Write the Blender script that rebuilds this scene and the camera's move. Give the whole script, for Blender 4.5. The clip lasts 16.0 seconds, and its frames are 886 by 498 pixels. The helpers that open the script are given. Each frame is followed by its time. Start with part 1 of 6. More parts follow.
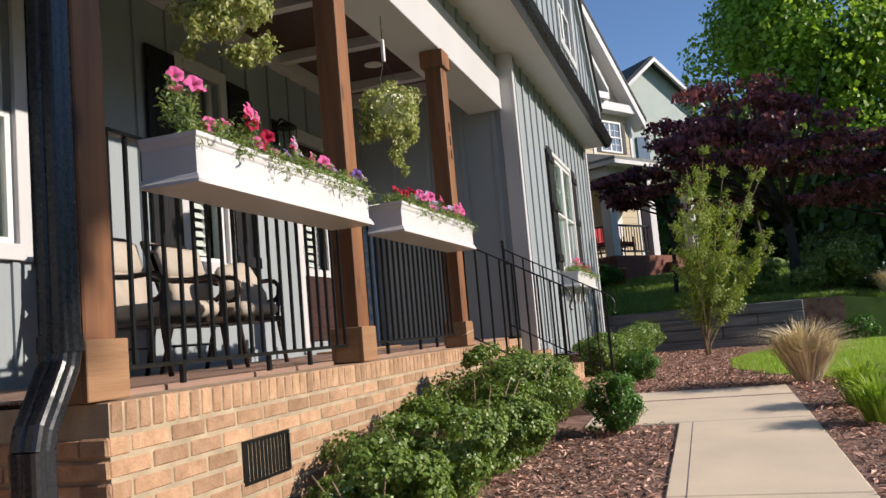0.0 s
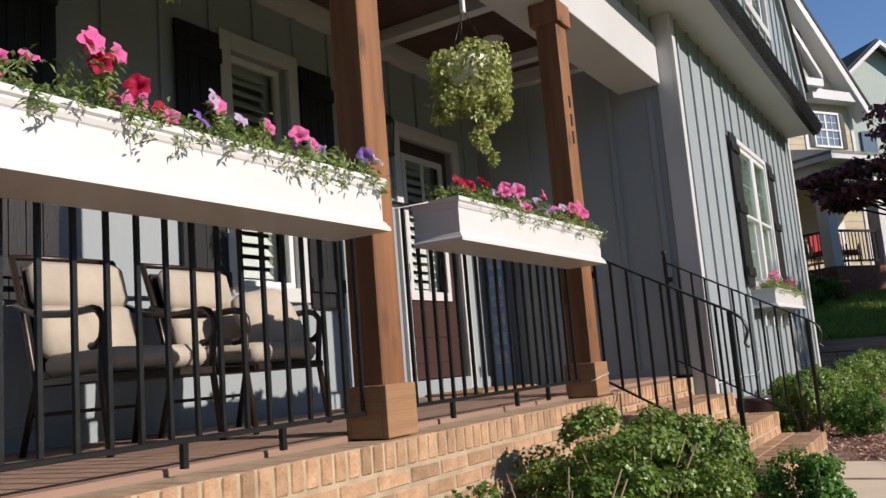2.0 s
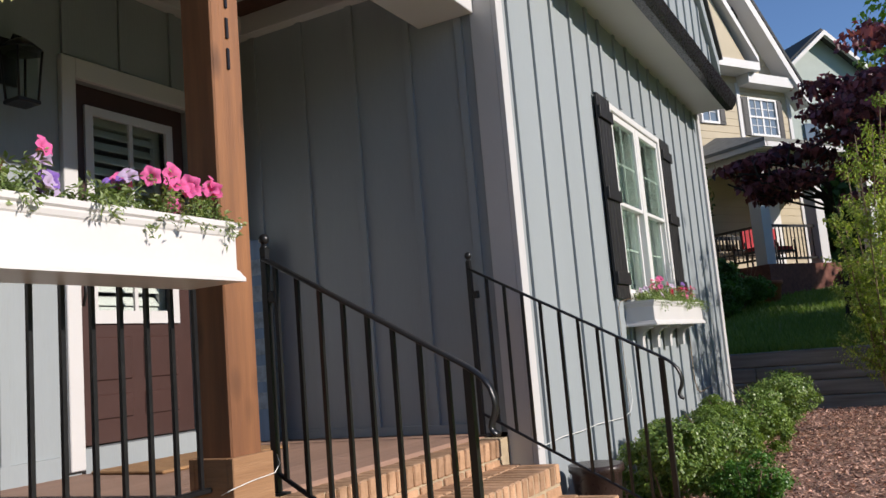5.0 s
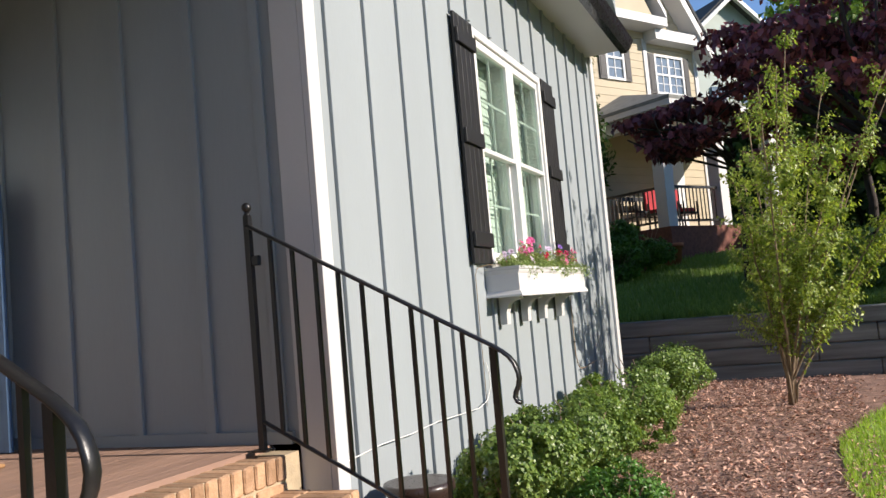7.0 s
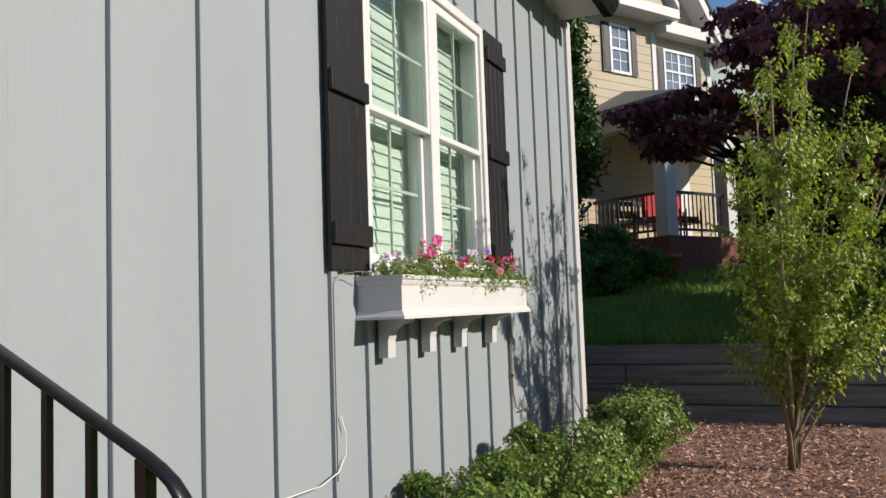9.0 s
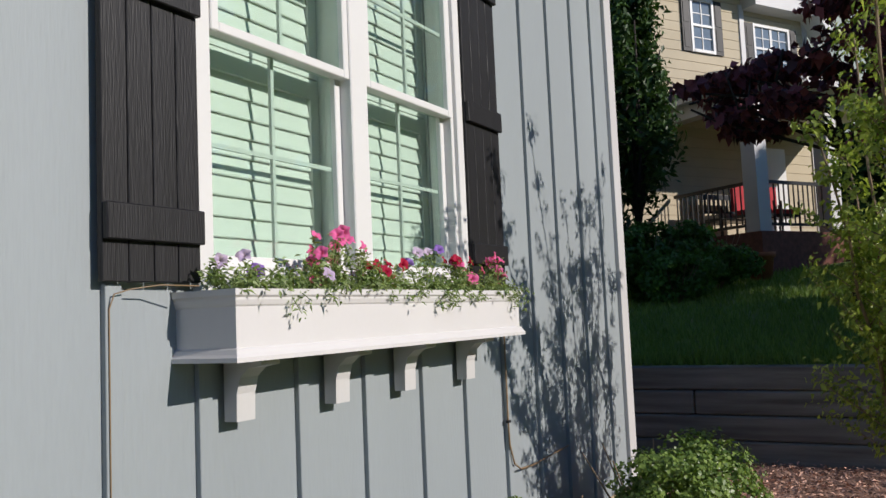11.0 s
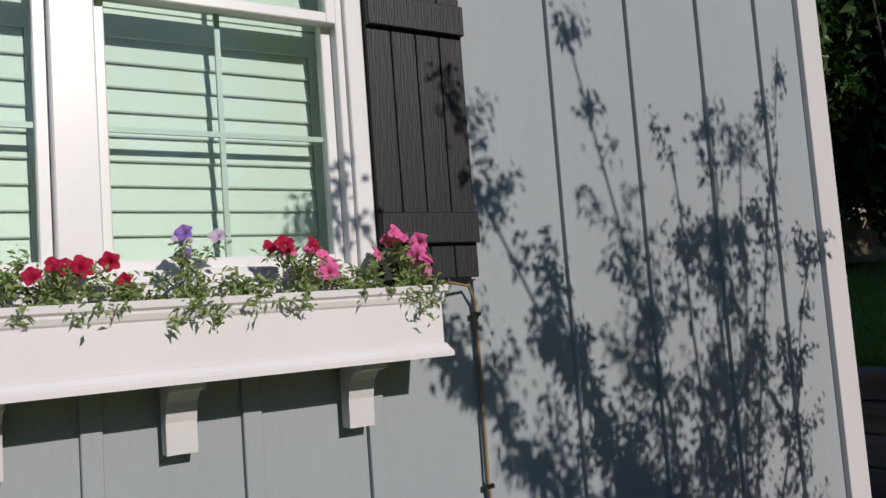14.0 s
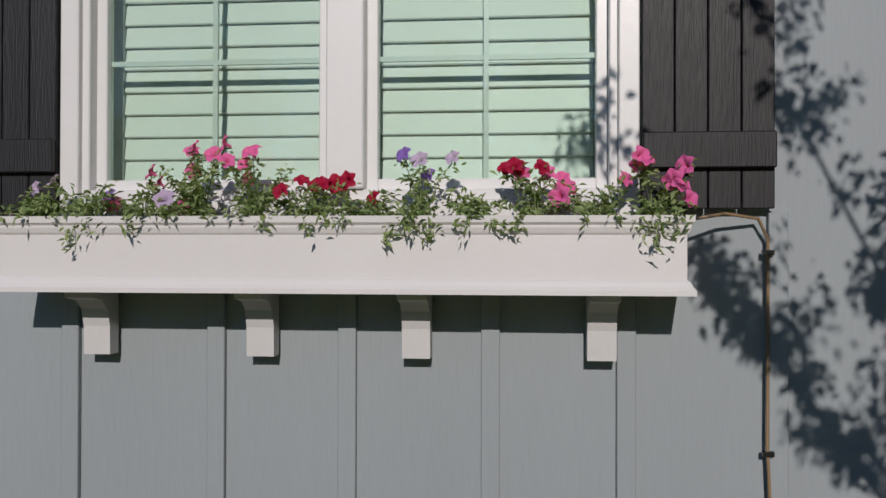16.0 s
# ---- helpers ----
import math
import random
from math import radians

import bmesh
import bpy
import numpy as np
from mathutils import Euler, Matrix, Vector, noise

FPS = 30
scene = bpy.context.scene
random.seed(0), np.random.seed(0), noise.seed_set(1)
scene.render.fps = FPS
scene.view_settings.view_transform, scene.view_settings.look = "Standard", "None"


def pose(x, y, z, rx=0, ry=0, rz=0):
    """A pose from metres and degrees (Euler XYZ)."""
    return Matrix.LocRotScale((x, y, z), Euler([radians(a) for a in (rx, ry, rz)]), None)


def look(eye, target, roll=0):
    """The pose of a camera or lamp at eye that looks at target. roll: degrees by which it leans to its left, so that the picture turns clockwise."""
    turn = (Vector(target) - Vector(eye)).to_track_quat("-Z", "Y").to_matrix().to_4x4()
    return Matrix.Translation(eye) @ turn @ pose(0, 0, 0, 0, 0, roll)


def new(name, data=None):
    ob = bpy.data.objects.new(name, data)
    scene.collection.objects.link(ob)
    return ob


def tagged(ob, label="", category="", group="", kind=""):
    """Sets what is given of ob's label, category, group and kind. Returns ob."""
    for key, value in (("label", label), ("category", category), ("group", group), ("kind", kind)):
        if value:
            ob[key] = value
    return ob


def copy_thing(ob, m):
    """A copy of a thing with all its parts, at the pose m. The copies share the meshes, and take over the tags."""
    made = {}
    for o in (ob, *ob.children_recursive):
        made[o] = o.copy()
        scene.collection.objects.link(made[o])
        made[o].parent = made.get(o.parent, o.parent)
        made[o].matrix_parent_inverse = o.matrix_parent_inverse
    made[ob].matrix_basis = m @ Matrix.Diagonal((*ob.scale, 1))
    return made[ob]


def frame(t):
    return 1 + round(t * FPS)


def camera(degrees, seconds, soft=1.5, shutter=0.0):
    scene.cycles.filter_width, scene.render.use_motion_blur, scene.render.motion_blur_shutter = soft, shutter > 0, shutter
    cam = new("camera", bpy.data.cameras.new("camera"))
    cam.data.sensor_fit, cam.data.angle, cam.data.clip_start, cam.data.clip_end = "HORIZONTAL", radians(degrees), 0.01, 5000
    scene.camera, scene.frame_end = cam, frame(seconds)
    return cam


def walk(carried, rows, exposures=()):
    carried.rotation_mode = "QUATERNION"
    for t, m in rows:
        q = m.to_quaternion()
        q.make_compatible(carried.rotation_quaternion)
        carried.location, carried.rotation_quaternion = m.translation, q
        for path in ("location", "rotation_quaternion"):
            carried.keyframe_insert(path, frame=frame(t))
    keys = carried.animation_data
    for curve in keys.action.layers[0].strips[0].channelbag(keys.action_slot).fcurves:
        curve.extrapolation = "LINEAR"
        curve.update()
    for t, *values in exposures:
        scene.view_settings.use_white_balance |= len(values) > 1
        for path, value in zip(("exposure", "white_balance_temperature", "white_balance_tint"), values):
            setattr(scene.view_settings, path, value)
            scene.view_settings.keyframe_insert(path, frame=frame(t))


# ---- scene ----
cam = camera(56.4, 16.0)
METRES, EYE, TILT, LEAN, TURN = 11.6, 0.7, 0.0, 0.0, 17.3
ROWS = [
    (0.0, 0.0, 0.0, 0.0, 0.51, 5.78, 5.01),
    (0.5, 0.0129, 0.0334, 0.0013, 6.19, 6.79, 5.0),
    (1.0, 0.0245, 0.067, 0.006, 10.32, 7.34, 4.93),
    (1.5, 0.0351, 0.1031, 0.0086, 13.01, 7.7, 4.82),
    (2.0, 0.0417, 0.1396, 0.0105, 14.62, 8.05, 4.67),
    (2.5, 0.0527, 0.1738, 0.0128, 15.82, 8.34, 4.53),
    (3.0, 0.0683, 0.2099, 0.017, 16.38, 8.54, 4.44),
    (3.5, 0.0827, 0.2452, 0.0198, 16.33, 8.61, 4.53),
    (4.0, 0.0951, 0.2779, 0.0198, 15.3, 8.27, 4.61),
    (4.5, 0.1053, 0.31, 0.0246, 13.54, 7.88, 4.61),
    (7.0, 0.1442, 0.4414, 0.0333, 5.99, 4.15, 5.01),
    (7.5, 0.1563, 0.4741, 0.0323, 5.21, 3.39, 4.5),
    (8.0, 0.1672, 0.5099, 0.0349, 4.86, 3.07, 3.6),
    (8.5, 0.1756, 0.5454, 0.0374, 5.23, 3.2, 2.66),
    (9.0, 0.1871, 0.5819, 0.0401, 6.38, 4.08, 1.99),
    (11.5, 0.2315, 0.7375, 0.046, 15.46, 4.25, 3.35),
    (12.0, 0.2445, 0.7637, 0.0471, 18.72, 3.74, 4.45),
    (12.5, 0.2558, 0.7916, 0.0468, 22.81, 3.54, 5.26),
    (13.0, 0.2735, 0.8172, 0.0448, 27.96, 3.82, 5.51),
    (13.5, 0.2928, 0.8425, 0.046, 34.26, 4.41, 5.2),
    (14.0, 0.305, 0.8708, 0.0461, 40.95, 4.46, 4.3),
    (14.5, 0.3145, 0.8928, 0.0445, 53.44, 3.38, 3.07),
    (15.0, 0.3145, 0.9104, 0.0455, 62.36, 1.74, 1.95),
    (15.5, 0.3169, 0.9179, 0.0472, 69.43, 1.34, 1.25),
    (16.0, 0.3319, 0.9305, 0.0445, 77.98, 0.46, -0.14),
]
walk(cam, [(t, pose(0, 0, EYE, TILT, LEAN, TURN) @ pose(METRES * x, METRES * y, METRES * z, 90 + pitch, roll, yaw)) for t, x, y, z, yaw, pitch, roll in ROWS],
     exposures=[(0.0, 0.34, 6850, 13), (2.0, 0.2, 6750, 13), (3.5, 0.17, 6650, 13), (4.7, 0.19, 6650, 13), (7.0, 0.68, 6950, 13), (7.6, 0.55, 7000, 14), (8.3, 0.39, 7000, 14), (9.0, 0.2, 6950, 12),
                (11.5, -0.12, 6500, 13), (12.5, -0.28, 6550, 16), (14.0, -0.4, 6500, 15), (15.0, -0.62, 6480, 15), (16.0, -0.7, 6480, 15)])

# ---- world, sun ----
SUN_EL, SUN_AZ = 25.0, 4.0          # degrees; azimuth from +x towards +y
world = bpy.data.worlds.new("World")
scene.world = world
world.use_nodes = True
wn = world.node_tree
sky = wn.nodes.new("ShaderNodeTexSky")
sky.sky_type = "NISHITA"
sky.sun_disc = False
sky.sun_elevation = radians(SUN_EL)
sky.sun_rotation = radians(90.0 - SUN_AZ)
sky.air_density, sky.dust_density, sky.ozone_density = 0.8, 0.0, 5.0
back = wn.nodes["Background"]
back.inputs[1].default_value = 0.13
wn.links.new(sky.outputs[0], back.inputs[0])
sun_data = bpy.data.lights.new("sun", "SUN")
sun_data.energy, sun_data.angle, sun_data.color = 4.65, radians(0.53), (1.0, 0.94, 0.865)
sun = new("sun", sun_data)
a, e = radians(SUN_AZ), radians(SUN_EL)
sun.matrix_world = look((math.cos(e) * math.cos(a) * 40, math.cos(e) * math.sin(a) * 40 + 8, math.sin(e) * 40), (0, 8, 0))


# ---- materials ----
def material(name):
    m = bpy.data.materials.new(name)
    m.use_nodes = True
    nt = m.node_tree
    return m, nt, nt.nodes["Principled BSDF"]


def surf(name, col, rough=0.6, var=0.12, scale=3.0, fine=60.0, bump=0.15, stretch=(1, 1, 1), metal=0.0,
         rnd=0.0, island=0.0, col2=None, depth=0.004, spec=0.5, coat=0.0, knots=0.0):
    """Paint, wood, stone: colour varied at two scales, with fine relief; rnd and island vary it piece by piece."""
    m, nt, p = material(name)
    tc = nt.nodes.new("ShaderNodeTexCoord")
    mp = nt.nodes.new("ShaderNodeMapping")
    mp.inputs["Scale"].default_value = stretch
    nt.links.new(tc.outputs["Object"], mp.inputs[0])
    vec = mp.outputs[0]
    if rnd:
        oi = nt.nodes.new("ShaderNodeObjectInfo")
        ad = nt.nodes.new("ShaderNodeVectorMath")
        ad.operation = "MULTIPLY_ADD"
        cx = nt.nodes.new("ShaderNodeCombineXYZ")
        for i in range(3):
            nt.links.new(oi.outputs["Random"], cx.inputs[i])
        nt.links.new(cx.outputs[0], ad.inputs[0])
        ad.inputs[1].default_value = (37, 53, 71)
        nt.links.new(vec, ad.inputs[2])
        vec = ad.outputs[0]
    n1 = nt.nodes.new("ShaderNodeTexNoise")
    n1.inputs["Scale"].default_value, n1.inputs["Detail"].default_value = scale, 5
    n2 = nt.nodes.new("ShaderNodeTexNoise")
    n2.inputs["Scale"].default_value, n2.inputs["Detail"].default_value = fine, 4
    nt.links.new(vec, n1.inputs[0])
    nt.links.new(vec, n2.inputs[0])
    ramp = nt.nodes.new("ShaderNodeMapRange")
    ramp.inputs["From Min"].default_value, ramp.inputs["From Max"].default_value = 0.3, 0.7
    nt.links.new(n1.outputs[0], ramp.inputs[0])
    c2 = col2 or tuple(c * (1 - 2 * var) for c in col)
    mix = nt.nodes.new("ShaderNodeMix")
    mix.data_type = "RGBA"
    mix.inputs["A"].default_value, mix.inputs["B"].default_value = (*col, 1), (*c2, 1)
    nt.links.new(ramp.outputs[0], mix.inputs["Factor"])
    out = mix.outputs["Result"]
    if knots:                          # dark knots in the wood
        mk = nt.nodes.new("ShaderNodeMapping")
        mk.inputs["Scale"].default_value = (knots, knots, knots * 0.45)
        nt.links.new(tc.outputs["Object"], mk.inputs[0])
        vo = nt.nodes.new("ShaderNodeTexVoronoi")
        vo.inputs["Scale"].default_value = 1.0
        nt.links.new(mk.outputs[0], vo.inputs["Vector"])
        kr = nt.nodes.new("ShaderNodeMapRange")
        kr.inputs["From Min"].default_value, kr.inputs["From Max"].default_value = 0.10, 0.24
        kr.inputs["To Min"].default_value, kr.inputs["To Max"].default_value = 0.85, 0.0
        nt.links.new(vo.outputs["Distance"], kr.inputs[0])
        km = nt.nodes.new("ShaderNodeMix")
        km.data_type = "RGBA"
        nt.links.new(kr.outputs[0], km.inputs["Factor"])
        nt.links.new(out, km.inputs["A"])
        km.inputs["B"].default_value = (col[0] * 0.22, col[1] * 0.2, col[2] * 0.2, 1)
        out = km.outputs["Result"]
    hsv = nt.nodes.new("ShaderNodeHueSaturation")
    mr = nt.nodes.new("ShaderNodeMapRange")
    mr.inputs["To Min"].default_value, mr.inputs["To Max"].default_value = 1 - var, 1 + var
    nt.links.new(n2.outputs[0], mr.inputs[0])
    val = mr.outputs[0]
    for amount, node, sock in ((rnd, "ShaderNodeObjectInfo", "Random"), (island, "ShaderNodeNewGeometry", "Random Per Island")):
        if amount:
            g = nt.nodes.new(node)
            r = nt.nodes.new("ShaderNodeMapRange")
            r.inputs["To Min"].default_value, r.inputs["To Max"].default_value = 1 - amount, 1 + amount
            nt.links.new(g.outputs[sock], r.inputs[0])
            mu = nt.nodes.new("ShaderNodeMath")
            mu.operation = "MULTIPLY"
            nt.links.new(val, mu.inputs[0])
            nt.links.new(r.outputs[0], mu.inputs[1])
            val = mu.outputs[0]
    nt.links.new(val, hsv.inputs["Value"])
    nt.links.new(out, hsv.inputs["Color"])
    nt.links.new(hsv.outputs[0], p.inputs["Base Color"])
    rr = nt.nodes.new("ShaderNodeMapRange")
    rr.inputs["To Min"].default_value, rr.inputs["To Max"].default_value = max(0.02, rough - 0.1), min(1, rough + 0.1)
    nt.links.new(n2.outputs[0], rr.inputs[0])
    nt.links.new(rr.outputs[0], p.inputs["Roughness"])
    p.inputs["Metallic"].default_value = metal
    p.inputs["Specular IOR Level"].default_value = spec
    p.inputs["Coat Weight"].default_value = coat
    if bump:
        b = nt.nodes.new("ShaderNodeBump")
        b.inputs["Strength"].default_value, b.inputs["Distance"].default_value = bump, depth
        nt.links.new(n2.outputs[0], b.inputs["Height"])
        nt.links.new(b.outputs[0], p.inputs["Normal"])
    return m


def leafy(name, col, col2, trans=0.35, rough=0.45, spec=0.4):
    """Leaves and petals: each one its own tint, with light through it."""
    m, nt, p = material(name)
    g = nt.nodes.new("ShaderNodeNewGeometry")
    mix = nt.nodes.new("ShaderNodeMix")
    mix.data_type = "RGBA"
    mix.inputs["A"].default_value, mix.inputs["B"].default_value = (*col, 1), (*col2, 1)
    nt.links.new(g.outputs["Random Per Island"], mix.inputs["Factor"])
    nt.links.new(mix.outputs["Result"], p.inputs["Base Color"])
    p.inputs["Roughness"].default_value = rough
    p.inputs["Specular IOR Level"].default_value = spec
    tr = nt.nodes.new("ShaderNodeBsdfTranslucent")
    br = nt.nodes.new("ShaderNodeMix")
    br.data_type = "RGBA"
    br.blend_type = "MULTIPLY"
    br.inputs["Factor"].default_value = 1.0
    br.inputs["B"].default_value = (1.25, 1.3, 0.6, 1)
    nt.links.new(mix.outputs["Result"], br.inputs["A"])
    nt.links.new(br.outputs["Result"], tr.inputs[0])
    sh = nt.nodes.new("ShaderNodeMixShader")
    sh.inputs[0].default_value = trans
    nt.links.new(p.outputs[0], sh.inputs[1])
    nt.links.new(tr.outputs[0], sh.inputs[2])
    nt.links.new(sh.outputs[0], nt.nodes["Material Output"].inputs[0])
    return m


SIDING = surf("siding_paint", (0.289, 0.322, 0.338), 0.62, 0.06, 1.2, 110, 0.55, (1, 1, 0.12), depth=0.002)
SIDING_WHITE = surf("white_trim_paint", (0.55, 0.542, 0.54), 0.5, 0.03, 2, 80, 0.12)
VINYL = surf("window_vinyl", (0.68, 0.675, 0.665), 0.35, 0.02, 3, 50, 0.03)
PLANTER = surf("planter_white", (0.64, 0.622, 0.617), 0.38, 0.02, 4, 60, 0.04)
SHUTTER = surf("shutter_stain", (0.013, 0.0125, 0.0145), 0.52, 0.2, 3, 40, 0.5, (6, 6, 0.4), depth=0.003, spec=0.4)
IRON = surf("black_iron", (0.012, 0.012, 0.013), 0.34, 0.2, 6, 70, 0.15)
ALU = surf("dark_gutter", (0.022, 0.022, 0.026), 0.28, 0.1, 3, 60, 0.05, spec=0.6)
CEDAR = surf("cedar_post", (0.275, 0.118, 0.046), 0.6, 0.18, 2.2, 26, 0.45, (7, 7, 0.45), col2=(0.145, 0.058, 0.025), depth=0.003, knots=6.0)
BLOCKWOOD = surf("cedar_block", (0.34, 0.19, 0.095), 0.65, 0.18, 3, 26, 0.45, (1, 0.6, 9), col2=(0.24, 0.12, 0.055), depth=0.003)
BRICK = surf("brick_clay", (0.47, 0.286, 0.172), 0.85, 0.24, 16, 90, 1.0, rnd=0.26, col2=(0.32, 0.186, 0.102), depth=0.004)
MORTAR = surf("mortar", (0.47, 0.37, 0.245), 0.95, 0.16, 10, 140, 0.6)
DECKING = surf("deck_boards", (0.30, 0.185, 0.135), 0.7, 0.12, 3, 40, 0.4, (12, 0.5, 8), rnd=0.12)
BOARD_CEIL = surf("ceiling_boards", (0.085, 0.035, 0.022), 0.45, 0.2, 2, 30, 0.2, (9, 0.6, 1))
CONCRETE = surf("walk_concrete", (0.78, 0.635, 0.465), 0.85, 0.09, 1.5, 110, 0.3)
MULCH = surf("mulch_bed", (0.36, 0.21, 0.155), 0.95, 0.3, 9, 50, 0.9, col2=(0.15, 0.082, 0.058), depth=0.02)
CHIP = surf("mulch_chip", (0.70, 0.44, 0.335), 0.9, 0.2, 20, 60, 0.3, island=0.65, col2=(0.33, 0.185, 0.13))
LAWN = surf("lawn_soil", (0.22, 0.29, 0.07), 0.95, 0.2, 3, 60, 0.8)
TIMBER = surf("weathered_timber", (0.235, 0.23, 0.222), 0.85, 0.2, 2, 30, 0.6, (0.5, 6, 8), col2=(0.10, 0.097, 0.087), depth=0.006)
SHINGLE = surf("roof_shingle", (0.07, 0.07, 0.072), 0.9, 0.2, 6, 60, 0.6)
BARK = surf("bark", (0.30, 0.22, 0.14), 0.8, 0.25, 8, 40, 0.6, (4, 4, 0.7), col2=(0.17, 0.115, 0.07))
DARK_BARK = surf("dark_bark", (0.06, 0.045, 0.04), 0.9, 0.25, 8, 40, 0.6, (4, 4, 0.7))
SOIL = surf("potting_soil", (0.045, 0.03, 0.022), 0.95, 0.3, 30, 90, 0.9)
CUSHION = surf("cushion_cloth", (0.47, 0.40, 0.325), 0.95, 0.10, 9, 260, 0.6)
CHAIR_METAL = surf("bronze_chair_metal", (0.045, 0.03, 0.024), 0.35, 0.15, 6, 60, 0.1, metal=0.4)
DOORPAINT = surf("door_paint", (0.055, 0.026, 0.022), 0.4, 0.08, 4, 60, 0.1)
BEIGE = surf("beige_siding", (0.48, 0.41, 0.29), 0.75, 0.06, 1.5, 50, 0.2)
PALE = surf("pale_green_siding", (0.44, 0.50, 0.47), 0.75, 0.05, 1.5, 50, 0.2)
DARK_POT = surf("dark_glazed_clay", (0.05, 0.032, 0.026), 0.3, 0.2, 8, 60, 0.15)
TERRA = surf("terracotta", (0.42, 0.15, 0.07), 0.85, 0.12, 8, 60, 0.2)
RED_CLOTH = surf("red_cloth", (0.42, 0.04, 0.05), 0.9, 0.1, 10, 80, 0.2)
BLUEWOOD = surf("blue_painted_wood", (0.09, 0.17, 0.30), 0.5, 0.15, 4, 40, 0.2, (5, 5, 0.5))
PALE_PAINT = surf("faded_white_paint", (0.20, 0.27, 0.36), 0.7, 0.25, 18, 60, 0.2)
PORCELAIN = surf("lamp_white", (0.75, 0.74, 0.70), 0.4, 0.03, 5, 40, 0.02)
COIR = surf("coir_mat", (0.36, 0.20, 0.09), 0.95, 0.15, 20, 200, 0.8)
WIRE = surf("copper_wire", (0.27, 0.18, 0.10), 0.4, 0.1, 10, 60, 0.1)
CABLE = surf("white_cable", (0.75, 0.75, 0.72), 0.5, 0.05, 10, 60, 0.05)
LOUVRE = surf("white_louvre", (0.76, 0.75, 0.73), 0.45, 0.02, 4, 60, 0.03)
BUSH = leafy("holly_leaf", (0.075, 0.14, 0.03), (0.25, 0.345, 0.085), 0.3, 0.38)
BOXWOOD = leafy("boxwood_leaf", (0.05, 0.14, 0.025), (0.12, 0.25, 0.045), 0.3, 0.35)
MYRTLE = leafy("myrtle_leaf", (0.12, 0.195, 0.035), (0.42, 0.48, 0.11), 0.4, 0.4)
PURPLE = leafy("purple_leaf", (0.06, 0.018, 0.03), (0.38, 0.11, 0.14), 0.3, 0.4)
TREELEAF = leafy("tree_leaf", (0.13, 0.25, 0.03), (0.34, 0.48, 0.08), 0.5, 0.45)
DARKLEAF = leafy("magnolia_leaf", (0.02, 0.048, 0.014), (0.06, 0.115, 0.03), 0.2, 0.4, 0.25)
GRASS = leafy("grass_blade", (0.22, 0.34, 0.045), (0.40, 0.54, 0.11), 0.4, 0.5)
# darker copy of GRASS: the bank's shade is put into its colour
SHADEGRASS = leafy("shaded_grass_blade", (0.11, 0.19, 0.035), (0.24, 0.34, 0.08), 0.35, 0.5)
DRYGRASS = leafy("dry_grass", (0.56, 0.44, 0.30), (0.80, 0.69, 0.52), 0.15, 0.6)
IVY = leafy("variegated_leaf", (0.19, 0.26, 0.07), (0.60, 0.59, 0.30), 0.35, 0.45)
PETUNIA_LEAF = leafy("petunia_leaf", (0.13, 0.20, 0.06), (0.35, 0.43, 0.20), 0.4, 0.5)
PINK = leafy("pink_petal", (0.74, 0.06, 0.30), (0.86, 0.22, 0.50), 0.35, 0.6, 0.2)
CRIMSON = leafy("crimson_petal", (0.26, 0.005, 0.03), (0.46, 0.012, 0.06), 0.3, 0.6, 0.2)
VIOLET = leafy("violet_petal", (0.20, 0.09, 0.48), (0.34, 0.20, 0.62), 0.35, 0.6, 0.2)
LILAC = leafy("lilac_petal", (0.50, 0.36, 0.62), (0.62, 0.50, 0.70), 0.35, 0.6, 0.2)


def glass(name, col, tint=0.5, rough=0.02):
    """A window pane: clear body with a tint, and a real mirror gloss."""
    m, nt, p = material(name)
    nt.nodes.remove(p)
    t = nt.nodes.new("ShaderNodeBsdfTransparent")
    t.inputs[0].default_value = (*col, 1)
    g = nt.nodes.new("ShaderNodeBsdfGlossy")
    g.inputs["Roughness"].default_value = rough
    w = nt.nodes.new("ShaderNodeLayerWeight")
    q = nt.nodes.new("ShaderNodeMath")
    q.operation = "POWER"
    q.inputs[1].default_value = 4.5
    nt.links.new(w.outputs["Facing"], q.inputs[0])
    f = nt.nodes.new("ShaderNodeMath")
    f.operation = "MULTIPLY_ADD"
    f.inputs[1].default_value, f.inputs[2].default_value = 0.6, 0.04
    nt.links.new(q.outputs[0], f.inputs[0])
    s = nt.nodes.new("ShaderNodeMixShader")
    nt.links.new(f.outputs[0], s.inputs[0])
    nt.links.new(t.outputs[0], s.inputs[1])
    nt.links.new(g.outputs[0], s.inputs[2])
    nt.links.new(s.outputs[0], nt.nodes["Material Output"].inputs[0])
    return m


GLASS_GREEN = glass("low_e_glass", (0.775, 0.89, 0.832))
GLASS = glass("clear_glass", (0.85, 0.9, 0.88))


# ---- mesh helpers ----
def box(bm, x0, x1, y0, y1, z0, z1, bevel=0.0):
    """A box between two corners, its edges rounded by bevel."""
    vs = [bm.verts.new((x, y, z)) for x in (x0, x1) for y in (y0, y1) for z in (z0, z1)]
    fs = [bm.faces.new([vs[i] for i in f]) for f in ((0, 1, 3, 2), (4, 6, 7, 5), (0, 4, 5, 1), (2, 3, 7, 6), (0, 2, 6, 4), (1, 5, 7, 3))]
    if bevel:
        es = list({ed for f in fs for ed in f.edges})
        bmesh.ops.bevel(bm, geom=es, offset=bevel, segments=1, affect="EDGES", profile=0.5)
    return bm


def cubes(*dims, bevel=0.0):
    bm = bmesh.new()
    for d in dims:
        box(bm, *d, bevel=bevel)
    return bm


